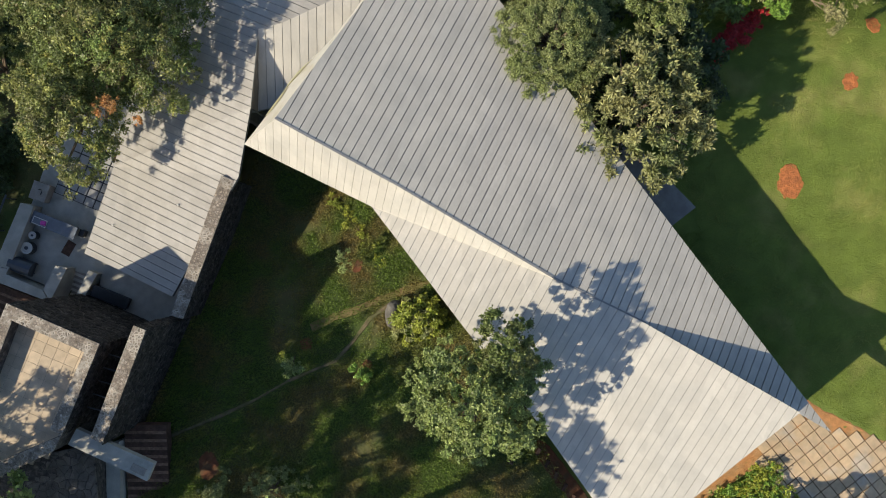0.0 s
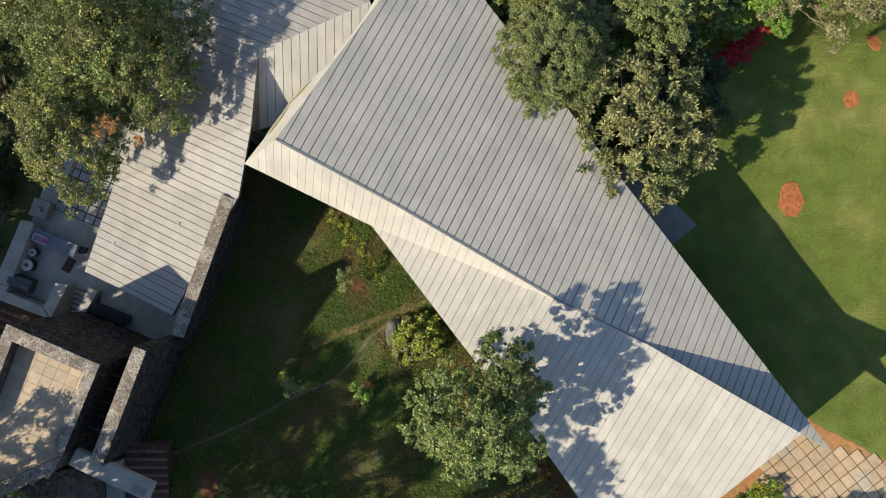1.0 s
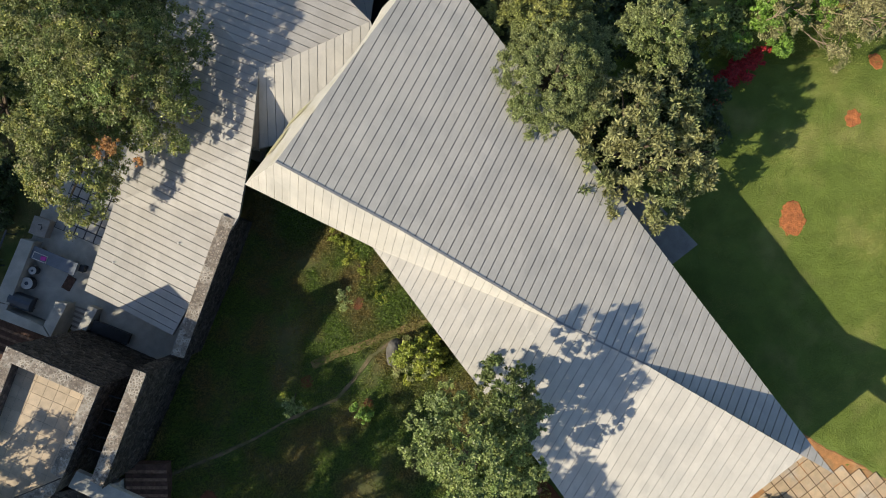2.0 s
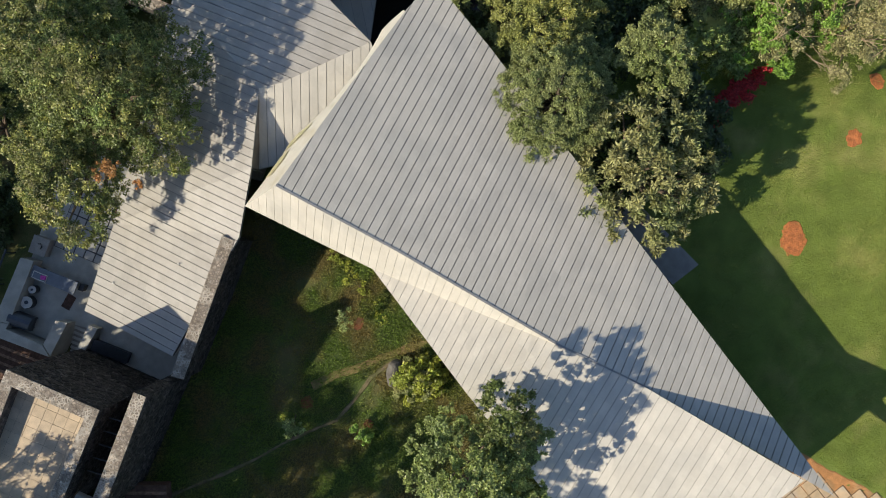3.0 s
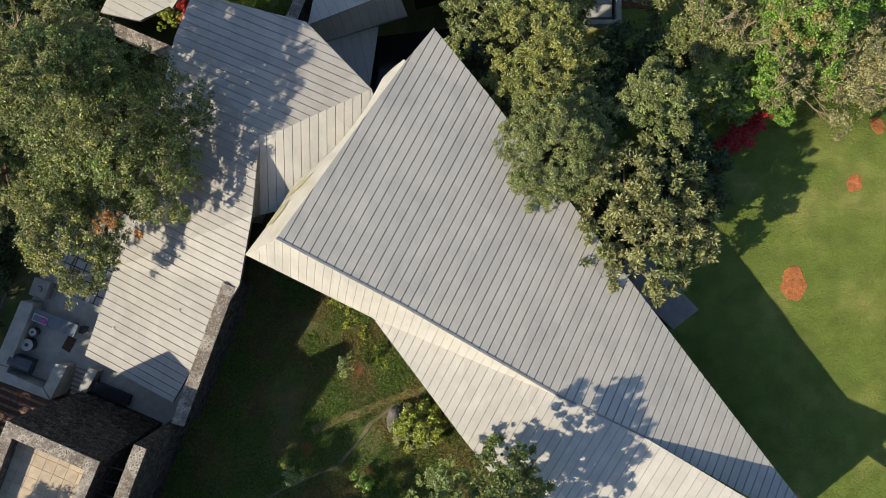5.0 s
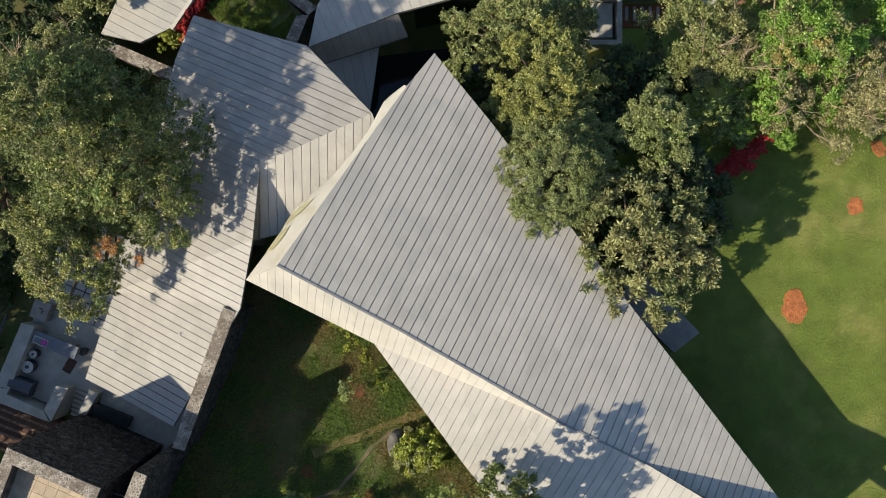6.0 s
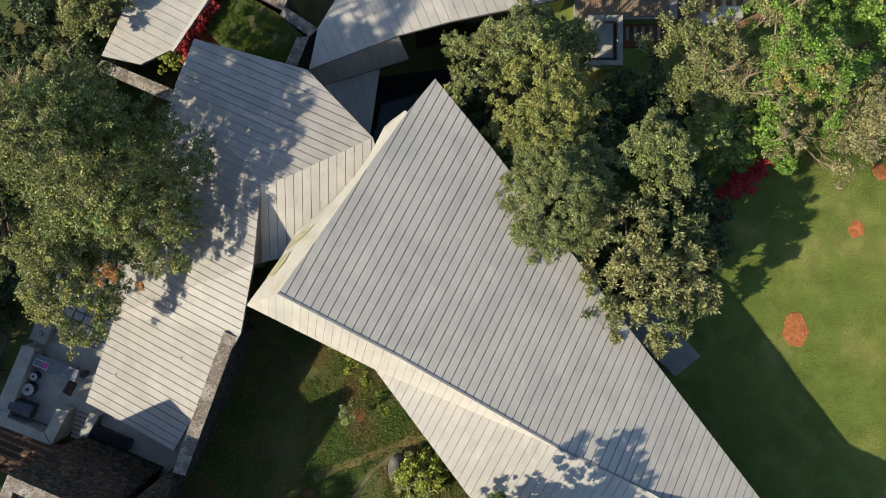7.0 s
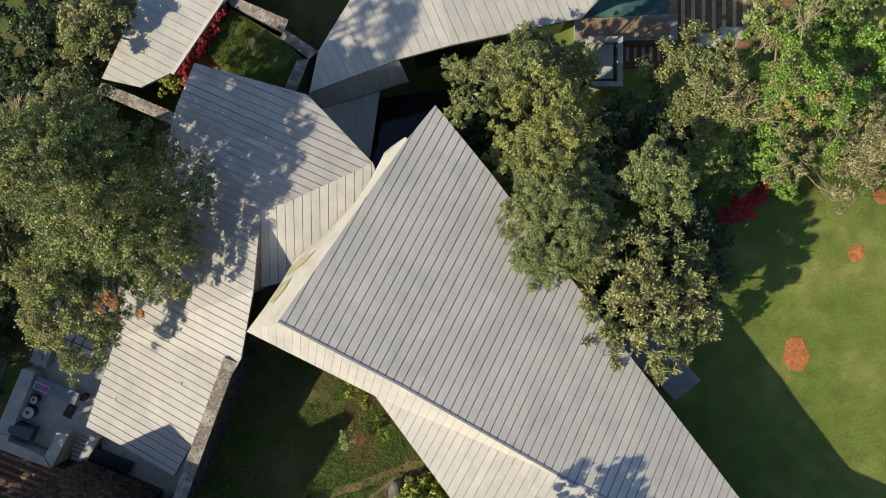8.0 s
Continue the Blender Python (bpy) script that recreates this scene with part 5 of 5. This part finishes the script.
part("rim", join(prism([(7.4, 19.0, -4.5), (9.2, 19.0, -4.5), (9.2, 18.7, -4.5), (7.4, 18.7, -4.5)], 1.0), prism([(8.95, 18.7, -4.5), (9.2, 18.7, -4.5), (9.2, 16.4, -4.5), (8.95, 16.4, -4.5)], 1.0), prism([(7.2, 16.4, -4.5), (7.2, 16.65, -4.5), (8.95, 16.65, -4.5), (8.95, 16.4, -4.5)], 1.0)), CONCRETE, tub)
part("bench", box(8.0, 17.75, -5.5, 1.5, 1.8, 0.75, 0, 0.02), CONCRETE, tub)
for k in range(5):
    tagged(part("stepping_slab", box(9.65 + 0.42 * k, 18.3, ground_z(9.65 + 0.42 * k, 18.3) - 0.1, 0.17, 0.75, 0.17, 0, 0.01), DARK_CONC), "grey stepping slab in the earth bed", "slab", "stepping slabs")
for k in range(8):
    x = 12.6 + 0.55 * k
    tagged(part("stepping_slab", box(x, 20.9, ground_z(x, 20.9) - 0.15, 0.2, 2.6, 0.22, 0, 0.01), TILE), "tan stepping slab beside the pool", "slab", "long stepping slabs")
tagged(part("plinth", box(13.9, 18.9, -5.6, 1.1, 0.7, 0.9, 0, 0.02), CONCRETE), "pale concrete plinth by the pool path", "plinth")
tagged(part("plinth", box(14.9, 19.2, -5.6, 1.2, 0.6, 1.05, 0, 0.02), CONCRETE), "pale concrete plinth by the pool path", "plinth")

# ---- grass ----


def turf(name, label, x0, x1, y0, y1, count, tall, keep, seed, level=None):
    """Single grass blades over a stretch of the ground."""
    rng = np.random.default_rng(seed)
    p = np.column_stack([rng.uniform(x0, x1, count), rng.uniform(y0, y1, count)])
    p = p[keep(p[:, 0], p[:, 1])]
    gx, gy = np.arange(x0 - 1, x1 + 1.3, 0.35), np.arange(y0 - 1, y1 + 1.3, 0.35)
    gz = np.array([[ground_z(x, y) if level is None else level for x in gx] for y in gy])
    fx, fy = (p[:, 0] - gx[0]) / 0.35, (p[:, 1] - gy[0]) / 0.35
    i, j = fx.astype(int), fy.astype(int)
    u, w = fx - i, fy - j
    z = gz[j, i] * (1 - u) * (1 - w) + gz[j, i + 1] * u * (1 - w) + gz[j + 1, i] * (1 - u) * w + gz[j + 1, i + 1] * u * w
    n = len(p)
    a = rng.uniform(0, 2 * math.pi, n)
    h = tall * rng.uniform(0.5, 1.4, n)
    lean = h * rng.uniform(0.3, 1.1, n)
    b = a + rng.uniform(-0.8, 0.8, n) + math.pi / 2
    base = np.column_stack([p, z - 0.02])
    side = np.column_stack([np.cos(a), np.sin(a), np.zeros(n)]) * (0.011 + 0.012 * rng.random(n))[:, None]
    tip = base + np.column_stack([np.cos(b) * lean, np.sin(b) * lean, h + 0.02])
    v = np.stack([base - side, base + side, tip], 1).reshape(-1, 3)
    me = bpy.data.meshes.new(name)
    me.vertices.add(3 * n)
    me.vertices.foreach_set("co", v.astype(np.float32).ravel())
    me.loops.add(3 * n)
    me.loops.foreach_set("vertex_index", np.arange(3 * n, dtype=np.int32))
    me.polygons.add(n)
    me.polygons.foreach_set("loop_start", np.arange(0, 3 * n, 3, dtype=np.int32))
    me.update(calc_edges=True)
    me.materials.append(BLADE if level is None else COURT_BLADE)
    tagged(new(name, me), label, "grass", kind="stuff")


def mown(x, y):
    ok = ((x - 16.0) / 0.45) ** 2 + ((y - 3.1) / 0.72) ** 2 > 1
    ok &= ((x - 18.8) / 0.34) ** 2 + ((y - 7.75) / 0.34) ** 2 > 1
    ok &= y > -6.15 - 0.545 * (x - 15.6)
    return ok & ~((x < 11.7) & (y > 0.8) & (y < 5.3) & (x + 0.76 * y < 13.1))


def rough_ground(x, y):
    ok = ((x + 3.95) / 0.18) ** 2 + ((y + 0.8) / 0.3) ** 2 > 1
    ok &= ((x + 0.777 * y + 1.95) / 0.62) ** 2 + ((0.777 * x - y - 14.24) / 2.4) ** 2 > 1
    ok &= ((x + 10.4) / 0.5) ** 2 + ((y + 9.6) / 0.6) ** 2 > 1
    for (ax, ay), (bx, by) in zip(TRAIL_LINE, TRAIL_LINE[1:]):
        t = np.clip(((x - ax) * (bx - ax) + (y - ay) * (by - ay)) / ((bx - ax) ** 2 + (by - ay) ** 2), 0, 1)
        ok &= np.hypot(x - ax - t * (bx - ax), y - ay - t * (by - ay)) > 0.05 + 0.16 * np.modf(np.abs(x * 31.7 + y * 77.3))[0]
    bare = np.array([noise.noise((u * 0.45, w * 0.45, 9)) + 0.5 * noise.noise((u * 1.6, w * 1.6, 4)) for u, w in zip(x, y)])
    ok &= bare < 0.3 + 0.5 * np.modf(np.abs(x * 91.7 + y * 57.3))[0]
    thin = np.hypot((x + 7.3) / 1.1, (y + 2.7) / 2.6)
    ok &= thin > 0.1 + 0.8 * np.modf(np.abs(x * 63.1 + y * 29.7))[0]
    return ok & (x > -9.4 + 0.372 * (y - 3.2))


COURT_BLADE = mat("court_grass_blade", (0.22, 0.31, 0.06), 0.6, 0, 0.15, 1.5, 8, 0.0, second=(0.26, 0.30, 0.07), amount=0.4, patch=1.2, per_island=0.3, translucent=0.25)
COURT = [(-11.85, 17.65), (-9.7, 15.45), (-7.9, 15.45), (-7.3, 17.15), (-8.25, 18.3), (-10.6, 19.7)]


def in_court(x, y):
    ok = np.ones(len(x), bool)
    for a, b in zip(COURT, COURT[1:] + COURT[:1]):
        ok &= (b[0] - a[0]) * (y - a[1]) - (b[1] - a[1]) * (x - a[0]) > 0
    tuft = np.array([noise.noise((u * 1.6, w * 1.6, 2)) for u, w in zip(x, y)])
    return ok & (tuft > -0.25)


turf("court_grass", "long green grass in the walled court", -12, -7, 15.2, 20, 45000, 0.10, in_court, 7, -2.42)
turf("lawn_grass", "short mown lawn grass", 8.0, 22.5, -9.0, 12.5, 330000, 0.034, mown, 5)
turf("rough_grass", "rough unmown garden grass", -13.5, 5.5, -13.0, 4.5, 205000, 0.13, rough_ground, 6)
